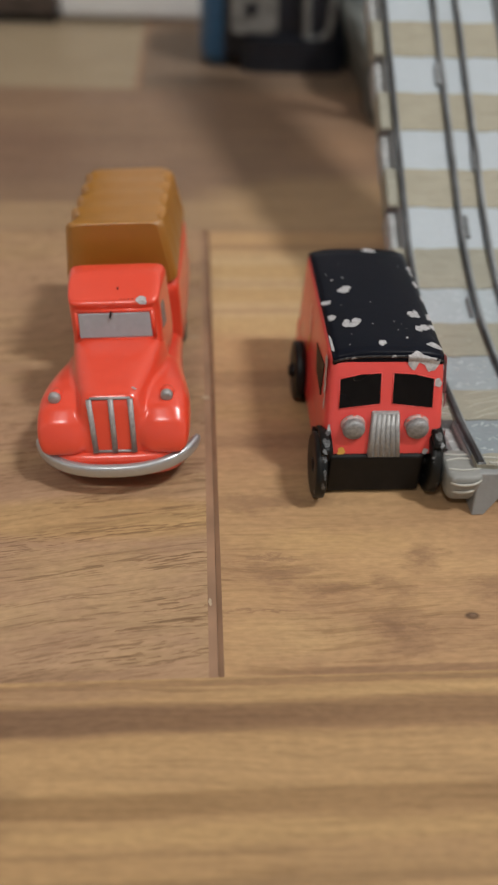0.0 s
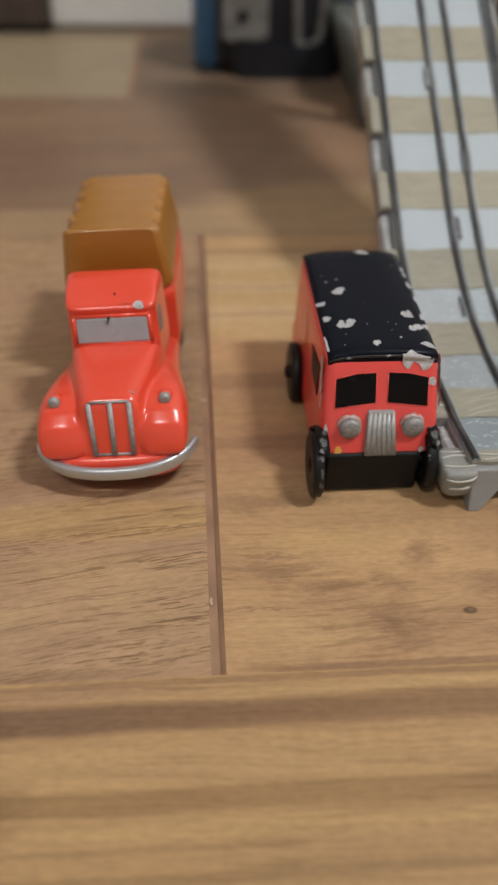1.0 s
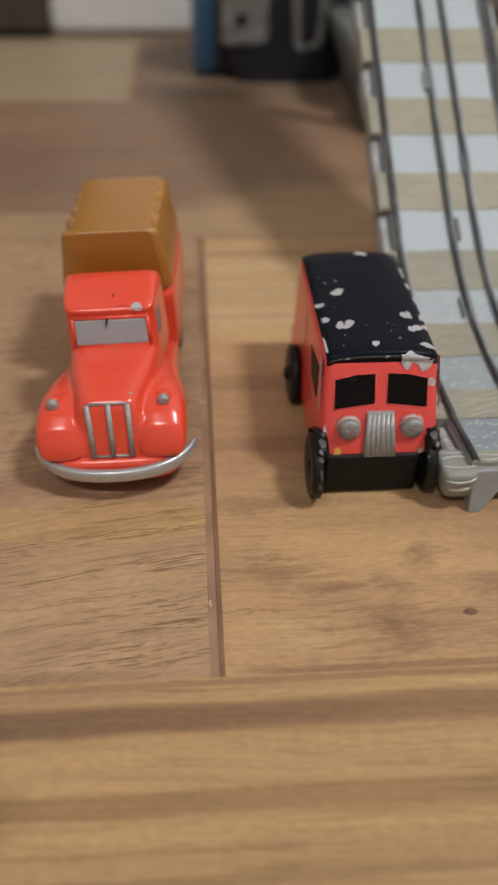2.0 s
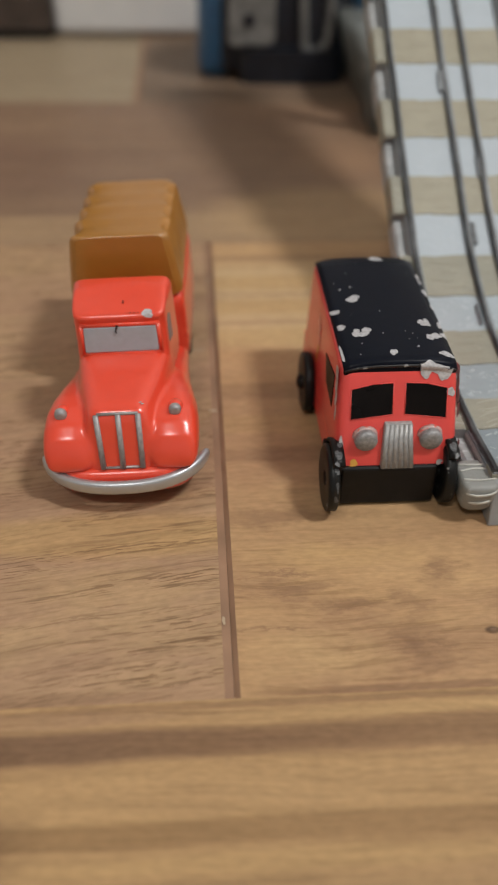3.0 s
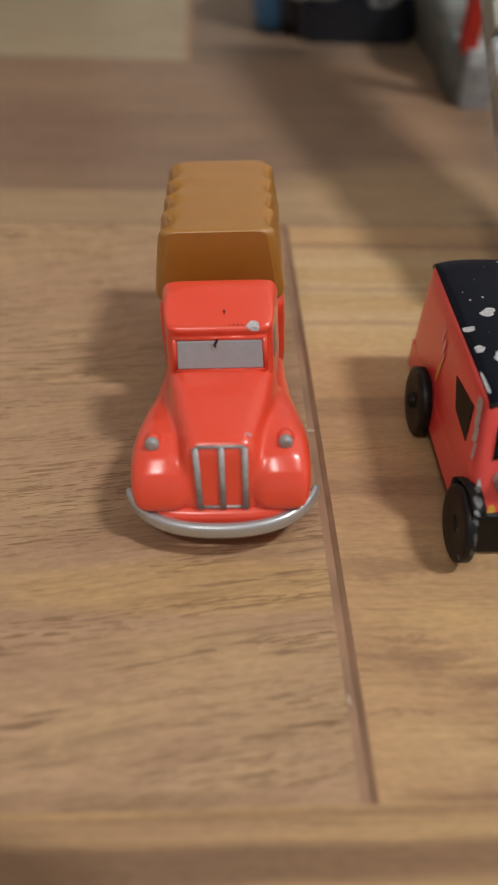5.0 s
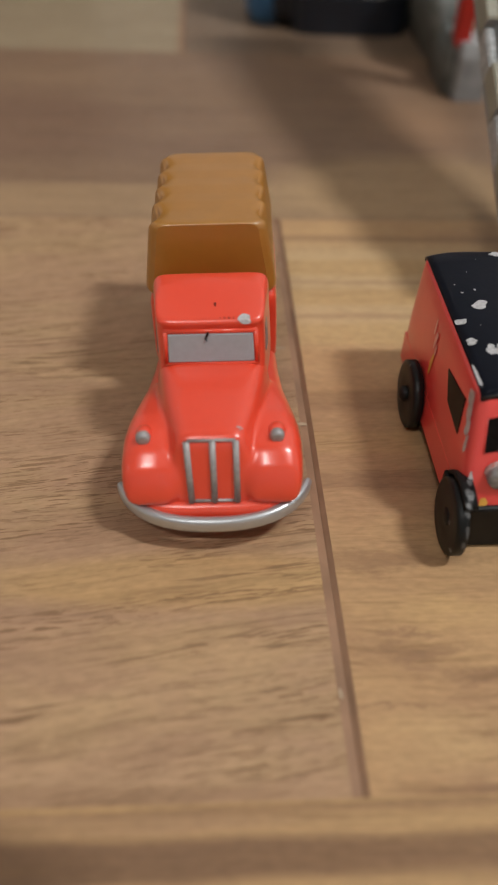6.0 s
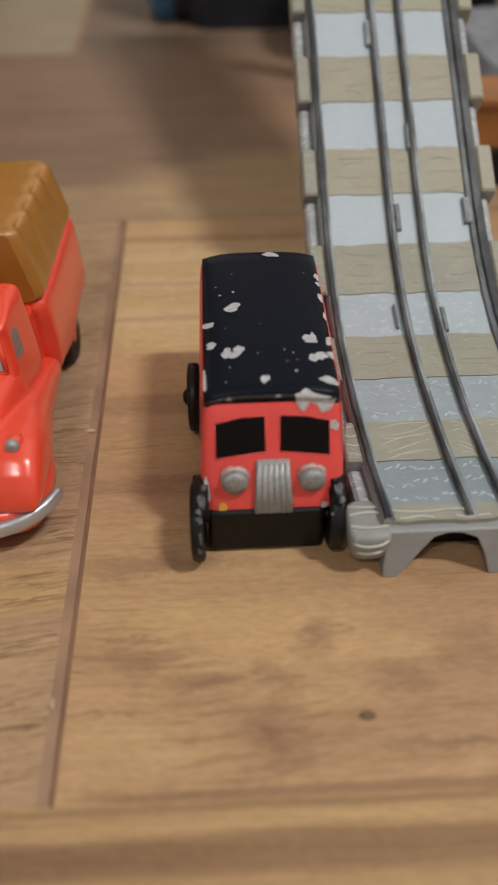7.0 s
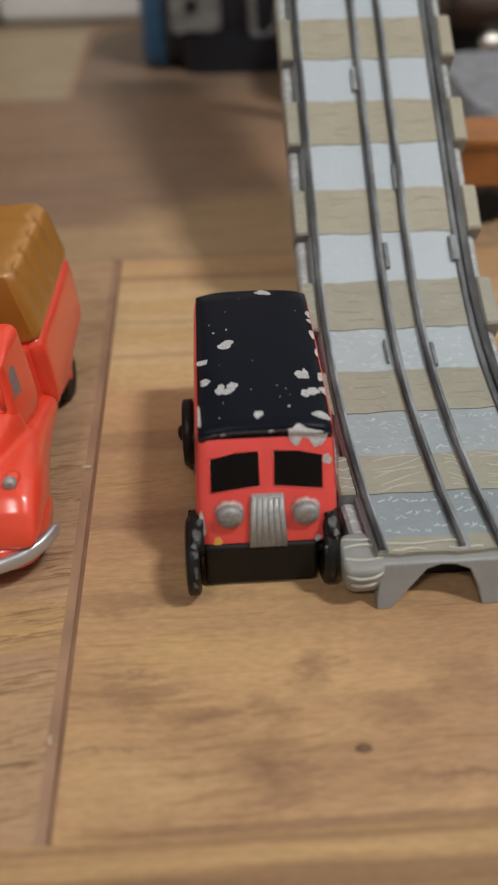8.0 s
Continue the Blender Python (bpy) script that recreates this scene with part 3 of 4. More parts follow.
    bm = bmesh.new()
    for p, q in (((-0.0076, 0.0216), (0.0076, 0.0216)), ((-0.0075, 0.0216), (-0.0073, 0.0274)), ((0.0075, 0.0216), (0.0073, 0.0274)),
                 ((-0.0075, 0.0274), (0.0075, 0.0274))):
        bar(bm, on_screen(p[0], p[1], 0.0001), on_screen(q[0], q[1], 0.0001), 0.0008, 0.0008)
    part("windscreen_frame", bm, RED_TRUCK, T, smooth=True)
    for s in (-1, 1):
        bm = bmesh.new()
        pts = [(0.0658, 0.0216), (0.0688, 0.0213), (0.0692, 0.0262), (0.0678, 0.0270), (0.0664, 0.0265)]
        loft([[(s * (o + (0.0205 - z) * 0.05) * taper(y), y, z) for y, z in pts] for o in (0.0090, 0.01036)], bm)
        part("side_window", bm, SIDE_GLASS, T, "dull brownish-grey side window", bevel=0.00015)
    # chip and cracks in the roof paint
    def on_brow(x, up):
        """A place on the roof's rounded front edge, up over its turn."""
        z = 0.0291 + up * (0.31 if up > 0 else 0.71)
        y = float(np.interp(z, [v[0] for v in brow], [v[1] for v in brow]))
        return (x, y - 0.00006, z + 0.00006)

    bm = bmesh.new()
    blob(bm, 0.0056, -0.0002, None, 0.0011, 0.0010, 5, 14, 0.25, on_brow)
    part("paint_chip", bm, CHIP, T, "bare silver chip in the roof paint")
    bm = bmesh.new()
    bar(bm, on_screen(-0.0006, 0.0268, 0.0007), on_screen(-0.0008, 0.0263, 0.0007), 0.0003, 0.0002)
    bar(bm, on_screen(-0.0003, 0.0277, 0.0010), on_screen(-0.0006, 0.0268, 0.0007), 0.0004, 0.0002)
    bar(bm, on_screen(-0.0008, 0.0263, 0.0007), on_screen(-0.0006, 0.0260, 0.0007), 0.0002, 0.0002)
    part("paint_crack", bm, BLACK, T, "black crack in the paint")
    for x, up, rx in ((0.0017, 0.0001, 0.0001), (0.0024, 0.0001, 0.00013), (0.0031, 0.0001, 0.00015), (0.0038, 0.0001, 0.00012)):
        bm = bmesh.new()
        blob(bm, x, up, None, rx, rx, 12, 8, 0.3, on_brow)
        part("pinhole", bm, BLACK, T, "dark pinhole in the paint")
    bm = bmesh.new()
    blob(bm, 0.0009, 0.0671, lambda u, v: 0.0301 + (v - 0.0671) * 0.28, 0.00016, 0.0004, 12, 8)
    part("pinhole", bm, BLACK, T, "dark pinhole in the paint")
    for x, y, r in ((-0.0047, 0.0535, 0.0004), (-0.0044, 0.0524, 0.0002), (0.0043, 0.0490, 0.0003), (0.0047, 0.0486, 0.0003), (0.0012, 0.0487, 0.0002)):
        bm = bmesh.new()
        blob(bm, x, y, lambda u, v: 0.0200 + (v - 0.0510) * 0.10 - 0.9 * u * u, r, r * 0.6, 3, 8)
        part("paint_nick", bm, CHIP, T, "tiny nick in the bonnet paint")
    # radiator grille
    lo, hi = (0.0436, 0.0090), (0.0468, 0.0190)
    for x0, x1 in ((-0.0033, -0.0037), (0.0003, 0.0003), (0.0039, 0.0039)):
        bm = bmesh.new()
        bar(bm, (x0, lo[0] - 0.0002, lo[1]), (x1, hi[0] - 0.0002, hi[1]), 0.0010, 0.0008)
        part("grille_bar", bm, DULL_SILVER, T, "silver grille bar", smooth=True)
    for p in (lo, hi):
        bm = bmesh.new()
        bar(bm, (-0.0035, p[0] + 0.0001, p[1]), (0.0039, p[0] + 0.0001, p[1]), 0.0005, 0.0005)
        part("grille_rim", bm, DULL_SILVER, T, "thin silver grille rim", smooth=True)
    # head lamps
    for x, r in ((-0.0106, 0.0014), (0.0103, 0.0015)):
        nac = part("lamp_pod", disc_stack([(-0.0006, r * 0.4), (-0.0008, r * 0.8), (0.0004, r), (0.0008, r), (0.0018, r * 0.75), (0.0024, r * 0.2)], 20, "y",
                                          (x, 0.0503, 0.0170)), RED_TRUCK, T, smooth=True, subsurf=1)
        part("headlight", disc_stack([(-0.0020, 0.0003), (-0.0020, 0.0010), (-0.0014, 0.0012), (-0.0002, 0.0012)], 20, "y", (x, 0.0505, 0.0176)),
             DULL_SILVER, nac, "silver headlight", smooth=True, subsurf=1)
    # bumper
    path = []
    for k in range(25):
        a = -1 + k / 12
        path.append((0.0156 * math.sin(a * 1.25) / math.sin(1.25), 0.0408 + 0.0088 * abs(a) ** 2.3, 0.0066 + 0.0006 * a * a))
    part("bumper", sweep(path, 0.0009, 0.0014, 12, True), SILVER, T, "silver painted curved bumper", smooth=True, subsurf=1)
    # bed and canvas
    ys = [0.0806, 0.0812, 0.0870, 0.0905, 0.0940, 0.0985, 0.1020, 0.1080, 0.1130, 0.1136]
    bulge = [-0.0006, 0, 0.0002, 0.0004, 0.0005, 0.0005, 0.0004, 0.0002, 0, -0.0006]
    part("bed", loft([ring_y(y, -0.0002, 0.0116 + b * 0.5, 0.0066, 0.0236, 8, 28) for y, b in zip(ys, bulge)]), RED_TRUCK, T, smooth=True, subsurf=1)
    part("neck", box_bm(-0.0086, 0.0086, 0.0745, 0.0812, 0.006, 0.0225), RED_TRUCK, T, bevel=0.0006)
    rings, rows = [], 65
    ribs = [0.0822, 0.0895, 0.0963, 0.1031, 0.1099]
    for k in range(rows):
        y = 0.0806 + (0.1124 - 0.0806) * k / (rows - 1)
        d = min(abs(y - r) for r in ribs)
        sag = 0.0009 * min(1.0, d / 0.0034) ** 0.9
        edge = 0.0002 if k == 0 else 0.0006 if k == rows - 1 else 0.0
        side = (0.0011, 0.0005, 0.0002)[k] if k < 3 else 0.0  # rounded front corners
        ring = []
        for x, yy, z in ring_y(y, -0.0004, 0.0109 - edge - side, 0.0232, 0.0371 - edge - 0.0015 * k / rows, 13, 72, 0.085):
            corner = min(1.0, abs(x + 0.0004) / 0.0094) ** 9 * max(0.04, min(1.0, (z - 0.0305) / 0.0045))
            ring.append((x * (1 - 0.085 * sag / 0.0009 * corner), yy, z - sag * (0.06 + 1.04 * corner) * (1.0 if z > 0.033 else 0.0)))
        rings.append(ring)
    cover = part("canvas_cover", loft(rings), CANVAS, T, "tan brown moulded canvas cover with ribs", smooth=True)
    for p in cover.data.polygons:
        p.use_smooth = len(p.vertices) < 8 and abs(p.normal.y) < 0.8
    # rear wings and wheels
    for s in (-1, 1):
        spec = [(0.0870, 0.0105, 0.0012, 0.0090), (0.0882, 0.0112, 0.0015, 0.0112), (0.0915, 0.0115, 0.0017, 0.0130), (0.0950, 0.0116, 0.0017, 0.0134),
                (0.0990, 0.0115, 0.0017, 0.0130), (0.1018, 0.0112, 0.0015, 0.0110), (0.1030, 0.0105, 0.0012, 0.0090)]
        part("rear_wing", loft([ring_y(y, s * (c - 0.0018) - 0.0003, hw, 0.0048, z1, 3, 16) for y, c, hw, z1 in spec]), RED_TRUCK, T, smooth=True, subsurf=1)
        wz = 0.0060 + 0.0001 - s * 0.0100 * math.tan(LEAN)
        for y in (0.0530, 0.0950):
            w = part("wheel", disc_stack([(-0.0016, 0.0030), (-0.0018, 0.0052), (-0.0010, 0.0060), (0.0010, 0.0060), (0.0018, 0.0052), (0.0016, 0.0030)], 28, "x",
                                         (s * (0.0088 if y > 0.09 else 0.0094), y, wz)), BLACK, T, "black wheel", smooth=True)
            part("hub", disc_stack([(0.0, 0.0016), (s * 0.0019, 0.0016), (s * 0.0021, 0.0008)], 16, "x", (s * (0.0088 if y > 0.09 else 0.0094), y, wz)), RED_TRUCK, w, smooth=True)
    part("chassis", box_bm(-0.0088, 0.0088, 0.0500, 0.1110, 0.0030, 0.0095), BLACK, T, "dark underside")


def blob(bm, cx, cy, height, rx, ry, seed, count=14, rough=0.38, place=None):
    """An uneven flake lying on a surface given by height(x, y), or by place(u, v)."""
    r = random.Random(seed)
    ph = [r.uniform(0, 6.28) for _ in range(4)]
    pts = []
    for i in range(count):
        a = 2 * math.pi * i / count
        f = 1 + rough * (0.5 * math.sin(2 * a + ph[0]) + 0.35 * math.sin(3 * a + ph[1]) + 0.3 * math.sin(5 * a + ph[2]))
        pts.append((cx + rx * f * math.cos(a), cy + ry * f * math.sin(a)))
    put = place or (lambda x, y: (x, y, height(x, y)))
    c = bm.verts.new(put(cx, cy))
    vs = [bm.verts.new(put(*p)) for p in pts]
    for i in range(count):
        bm.faces.new((c, vs[i], vs[(i + 1) % count]))


# ---- the red van ----
VAN_HALF = 0.0103


def van():
    V = thing("toy_van", 0.0319, 0.0, 0.0, "chipped pinkish-red die-cast toy van with black roof on the plank floor", "toy van")

    def face_y(z):
        return 0.0408 + (z - 0.0090) * 0.43

    rings = [ring_z(z, 0, hw, face_y(z) + e, 0.0885 - e, 16, 48) for z, hw, e in
             ((0.0092, 0.0112, 0.0004), (0.0096, 0.0116, 0), (0.0150, 0.0114, 0), (0.0230, 0.0110, 0), (0.0260, 0.0107, 0), (0.0264, 0.0103, 0.0004))]
    body = part("body", loft(rings), RED_VAN, V, smooth=False, bevel=0.0003)
    for p in body.data.polygons:
        p.use_smooth = True

    def roof_z(x):
        return 0.0279 - 0.0011 * abs(x / VAN_HALF) ** 3.5

    ys = [0.0480, 0.0482, 0.0487, 0.0502, 0.0550, 0.0650, 0.0750, 0.0840, 0.0872, 0.0882, 0.0886]
    dz = [-0.0012, -0.0006, -0.0001, 0, 0.0001, 0.0002, 0.0002, 0.0002, 0.0001, -0.0004, -0.0012]
    rings = []
    for y, d in zip(ys, dz):
        top = [(x, y, roof_z(x) + d) for x in (VAN_HALF * (k / 8 - 1) for k in range(17))]
        rings.append([(-VAN_HALF + 0.0002, y, 0.0252)] + top + [(VAN_HALF - 0.0002, y, 0.0252)])
    part("roof", loft(rings), BLACK_ROOF, V, "black roof with chipped paint", smooth=True)
    for a, b, mat, text in ((0, 11, WORN_EDGE, "black front edge worn to bare metal"), (11, 15, CHIP, "bare metal stretch of the front edge"), (15, 16, WORN_EDGE, "black front edge")):
        path = [(VAN_HALF * (k / 8 - 1) * 0.98, 0.0481, roof_z(VAN_HALF * (k / 8 - 1)) - 0.0010) for k in range(a, b + 1)]
        part("roof_rim", sweep(path, 0.00025, 0.00025, 8), mat, V, text, smooth=True)

    # flakes of missing paint
    def on_roof(x, y):
        x = max(-VAN_HALF, min(VAN_HALF, x))
        return (x, y, roof_z(x) + float(np.interp(y, ys, dz)) + 0.00010)

    flakes = [(-0.0066, 0.0580, 0.0007, 0.0009), (-0.0056, 0.0574, 0.0007, 0.0007), (-0.0047, 0.0584, 0.0008, 0.0009), (-0.0051, 0.0703, 0.0010, 0.0009),
              (-0.0060, 0.0698, 0.0007, 0.0005),
              (-0.0096, 0.0662, 0.0010, 0.0006), (-0.0090, 0.0606, 0.0008, 0.0006), (-0.0102, 0.0525, 0.0004, 0.0016), (-0.0009, 0.0513, 0.0006, 0.0007),
              (0.0068, 0.0610, 0.0011, 0.0007), (0.0075, 0.0618, 0.0004, 0.0007), (0.0072, 0.0564, 0.0009, 0.0007), (0.0083, 0.0570, 0.0008, 0.0008),
              (0.0089, 0.0512, 0.0013, 0.0006), (0.0022, 0.0866, 0.0013, 0.0006),
              (0.0101, 0.0800, 0.0005, 0.0008), (0.0102, 0.0778, 0.0005, 0.0006), (0.0102, 0.0735, 0.0007, 0.0008), (0.0103, 0.0680, 0.0005, 0.0007),
              (0.0102, 0.0612, 0.0006, 0.0010), (0.0102, 0.0575, 0.0007, 0.0008), (-0.0073, 0.0742, 0.0002, 0.0002), (-0.0050, 0.0748, 0.0002, 0.0002),
              (0.0040, 0.0530, 0.0002, 0.0002), (0.0081, 0.0512, 0.0003, 0.0003)]
    for k, (x, y, rx, ry) in enumerate(flakes):
        bm = bmesh.new()
        blob(bm, x, y - 0.0004, None, rx * 1.12, ry * 1.35, 20 + k, 20, 0.34, on_roof)
        part("paint_chip", bm, CHIP, V, "bare grey patch of chipped paint")

    # chip that runs from the roof over its front edge onto the face
    def over_edge(x, v):
        zr = roof_z(x)
        track = [(0.0505, zr + 0.00012), (0.0487, zr + 0.00008), (0.0481, zr - 0.0004), (0.0477, zr - 0.0009), (0.0477, zr - 0.0014)]
        track += [(face_y(z) - 0.00014, z) for z in (zr - 0.0019, zr - 0.0026, zr - 0.0034)]
        n = len(track) - 1
        return (x, float(np.interp(v * n, range(n + 1), [p[0] for p in track])), float(np.interp(v * n, range(n + 1), [p[1] for p in track])))

    bm = bmesh.new()
    cols = []
    for k in range(25):
        u = k / 24
        x = 0.0034 + 0.0061 * u
        top = 0.27 + 0.10 * math.sin(u * 6.3 + 2.6) + 0.04 * math.sin(u * 17) + 0.12 * u
        low = 0.70 + 0.33 * max(math.exp(-((u - 0.20) / 0.15) ** 2), 0.9 * math.exp(-((u - 0.72) / 0.20) ** 2)) + 0.03 * math.sin(u * 31)
        if k in (0, 24):
            low = top + 0.03
        cols.append([bm.verts.new(over_edge(x, top + (min(1.0, low) - top) * j / 8)) for j in range(9)])
    for a, b in zip(cols, cols[1:]):
        for j in range(8):
            bm.faces.new((a[j], b[j], b[j + 1], a[j + 1]))
    part("paint_chip", bm, CHIP, V, "large bare patch over the roof's front edge")
    rr = random.Random(31)
    for k in range(14):
        bm = bmesh.new()
        q = rr.uniform(0.00007, 0.00014)
        blob(bm, rr.uniform(-0.0085, 0.0085), rr.uniform(0.050, 0.086), None, q, q, k, 7, 0.2, on_roof)
        part("speck", bm, CHIP, V, "tiny bare speck")

    def on_face(x, z):
        return (x, face_y(z) - 0.00012, z)

    for k, (x, z, rx, rz) in enumerate([
                                        (0.0094, 0.0222, 0.0007, 0.0009), (-0.0104, 0.0130, 0.0005, 0.0019), (0.0080, 0.0100, 0.0006, 0.0005)]):
        bm = bmesh.new()
        blob(bm, x, z, None, rx, rz, 60 + k, 12, 0.35, on_face)
        part("paint_chip", bm, CHIP, V, "bare grey patch on the red front")
    bm = bmesh.new()
    blob(bm, -0.0080, 0.0101, None, 0.0008, 0.0007, 77, 12, 0.3, on_face)
    part("yellow_spot", bm, YELLOW, V, "small yellow spot of paint")

    # front windows, set in shallow frames
    for s in (-1, 1):
        pts = [(s * 0.0088, 0.0177), (s * 0.0011, 0.0185), (s * 0.0011, 0.0239), (s * 0.0050, 0.0237), (s * 0.0088, 0.0229)]
        bm = bmesh.new()
        loft([[(x, face_y(z) - o, z) for x, z in pts] for o in (-0.0003, 0.00012)], bm)
        w = part("front_window", bm, GLASS_BLACK, V, "glossy black front window")
        bm = bmesh.new()
        for p, q in zip(pts, pts[1:] + pts[:1]):
            bar(bm, (p[0], face_y(p[1]) - 0.00005, p[1]), (q[0], face_y(q[1]) - 0.00005, q[1]), 0.0002, 0.0002)
        part("window_frame", bm, RED_VAN, w, smooth=True)
    for s in (-1, 1):
        pts = [(0.0502, 0.0166), (0.0575, 0.0172), (0.0612, 0.0212), (0.0515, 0.0228)]
        bm = bmesh.new()
        loft([[(s * (o + (0.0150 - z) * 0.05), y, z) for y, z in pts] for o in (0.0111, 0.01155)], bm)
        part("side_window", bm, GLASS_BLACK, V, "black side window")
        for k, (y, z, ry, rz) in enumerate([(0.0496, 0.0246, 0.0011, 0.0017), (0.0486, 0.0226, 0.0010, 0.0019), (0.0474, 0.0204, 0.0008, 0.0017), (0.0462, 0.0182, 0.0006, 0.0016),
                                            (0.0432, 0.0124, 0.0005, 0.0013), (0.0716, 0.0222, 0.0004, 0.0015), (0.0700, 0.0206, 0.0006, 0.0019), (0.0688, 0.0192, 0.0004, 0.0012)]):
            bm = bmesh.new()
            blob(bm, y, z, None, ry, rz, 90 + k, 10, 0.3, lambda yy, zz: (s * (0.01158 + (0.0150 - zz) * 0.05), yy, zz))
            part("scuff", bm, CHIP if y < 0.06 else PALE_RED, V, "grey scuff on the red side" if y < 0.06 else "pale rubbed mark on the red side")
    bm = bmesh.new()
    blob(bm, 0.0692, 0.0160, None, 0.0006, 0.0026, 99, 10, 0.3, lambda yy, zz: (-(0.01155 + (0.0150 - zz) * 0.05), yy, zz))
    part("yellow_mark", bm, YELLOW, V, "worn yellow mark on the side")

    # radiator with ribs
    for k in range(6):
        t = (k - 2.5) / 2.5
        bm = bmesh.new()
        p, q = (t * 0.0026, face_y(0.0096) - 0.0008, 0.0095), (t * 0.0021, face_y(0.0170) - 0.0008, 0.0171)
        bar(bm, p, q, 0.0009, 0.0006)
        part("grille_rib", bm, GRILLE, V, "silver grille rib", smooth=True)
    bm = bmesh.new()
    loft([[(-0.0031, face_y(0.0095) - o, 0.0094), (0.0031, face_y(0.0095) - o, 0.0094), (0.0026, face_y(0.0173) - o, 0.0173), (-0.0026, face_y(0.0173) - o, 0.0173)]
          for o in (-0.0003, 0.0009)], bm)
    part("grille_plate", bm, GRILLE, V, "silver grille plate", bevel=0.0003)
    for s in (-1, 1):
        y = face_y(0.0147)
        ring = part("lamp_ring", disc_stack([(y + 0.0003, 0.0024), (y - 0.0002, 0.0023), (y - 0.0006, 0.0020)], 24, "y", (s * 0.0060, 0, 0.0147)), LAMP_RIM, V, "worn pinkish-grey lamp collar", smooth=True)
        part("headlight", disc_stack([(y, 0.0021), (y - 0.0014, 0.0021), (y - 0.0019, 0.0018), (y - 0.0019, 0.0008), (y - 0.0020, 0.0003)], 24, "y", (s * 0.0060, 0, 0.0147)),
             LAMP_GREY, ring, "dull silver round headlight", smooth=True)
    # chassis, mudguards, wheels
    bm = box_bm(-0.0104, 0.0080, 0.0402, 0.0880, 0.0005, 0.0096)
    part("chassis", bm, BLACK, V, "black chassis", bevel=0.0006)
    for s in (-1, 1):
        for y in (0.0417, 0.0725):
            rx0 = 0.0121 if y < 0.06 else 0.0128
            w = part("wheel", disc_stack([(-0.0009, 0.0030), (-0.0011, 0.0058), (-0.0008, 0.0064), (0.0008, 0.0064), (0.0011, 0.0058), (0.0009, 0.0030)], 150, "x",
                                         (s * (0.0098 if s > 0 else rx0), y + (0.0014 if s > 0 and y < 0.06 else 0.0), 0.0064), 0.00007), TYRE, V, "black finely ribbed wheel", smooth=True)
            part("hub", disc_stack([(0, 0.0016), (s * (0.0016 if y > 0.06 else 0.0010), 0.0015), (s * (0.0021 if y > 0.06 else 0.0012), 0.0008)], 16, "x", (s * (0.0098 if s > 0 else rx0), y + (0.0014 if s > 0 and y < 0.06 else 0.0), 0.0064)), BLACK, w, smooth=True)
            if s < 0 and y < 0.06:
                for k, (a, dx, ra, rx) in enumerate(((236, 0.0004, 12, 0.0004), (205, 0.0005, 8, 0.0003), (182, 0.0003, 6, 0.0004))):
                    bm = bmesh.new()
                    blob(bm, a, dx, None, ra, rx, 130 + k, 12, 0.5, lambda u, v: (v - 0.0121, y + 0.00645 * math.cos(radians(u)), 0.0064 - 0.00645 * math.sin(radians(u))))
                    part("wheel_scuff", bm, SCUFF, w, "grey scuff on the tread")
        # mudguard over the front wheel
        gx, gy = (0.0102, 0.0431) if s > 0 else (0.0114, 0.0417)
        rings = []
        for k in range(13):
            a = radians(56 + k * 9)
            cy, cz = gy - 0.0071 * math.cos(a), 0.0064 + 0.0071 * math.sin(a)
            rings.append([(s * gx + dx, cy - math.cos(a) * dr, cz + math.sin(a) * dr) for dx, dr in
                          ((-0.0012 * s, -0.0003), (s * 0.0008, -0.0003), (s * 0.0010, 0.0), (s * 0.0008, 0.0004), (-0.0012 * s, 0.0004))])
        part("mudguard", loft(rings), BLACK, V, "black mudguard", smooth=True)
        for k, (u, v, ru, rv) in enumerate(((74, -0.0001, 9, 0.0006), (92, -0.0006, 6, 0.0004), (60, 0.0003, 4, 0.0004))):
            bm = bmesh.new()
            blob(bm, u, v, None, ru, rv, 150 + k, 12, 0.4, lambda aa, xx: (s * (gx + xx), gy - 0.00755 * math.cos(radians(aa)), 0.0064 + 0.00755 * math.sin(radians(aa))))
            part("scuff", bm, SCUFF, V, "silver scuff on the mudguard")
        if s > 0:
            continue
        part("step", box_bm(min(s * 0.0102, s * 0.0128), max(s * 0.0102, s * 0.0122), 0.0402, 0.0480, 0.0082, 0.0108), BLACK, V, bevel=0.0003)
    for s in (-1, 1):
        part("side_skirt", box_bm(min(s * 0.0105, s * 0.01162), max(s * 0.0105, s * 0.01162), 0.0490, 0.0872, 0.0042, 0.0102), RED_VAN, V, bevel=0.0001)
    part("axle", disc_stack([(-0.012, 0.0008), (0.009, 0.0008)], 10, "x", (0, 0.0425, 0.0064)), BLACK, V)


# ---- the toy railway ramp ----
PROFILE = [(0.030, 0.0098), (0.036, 0.0100), (0.050, 0.0106), (0.060, 0.0117), (0.070, 0.0132), (0.078, 0.0149), (0.0875, 0.0180), (0.098, 0.0226), (0.108, 0.0281),
           (0.117, 0.0337), (0.126, 0.0393), (0.136, 0.0455), (0.155, 0.0573), (0.200, 0.0850), (0.270, 0.128)]
PY, PZ = [p[0] for p in PROFILE], [p[1] for p in PROFILE]
TRACK_X = 0.0625


def track_z(y):
    return float(np.interp(y, PY, PZ))


def track_n(y):
    s = (track_z(y + 0.006) - track_z(y - 0.006)) / 0.012
    return Vector((0, -s, 1)).normalized()


def bend(y):
    return float(np.interp(y, [0.036, 0.050, 0.060, 0.070, 0.080, 0.092], [0.0033, 0.0020, 0.0013, 0.0007, 0.0003, 0.0]))


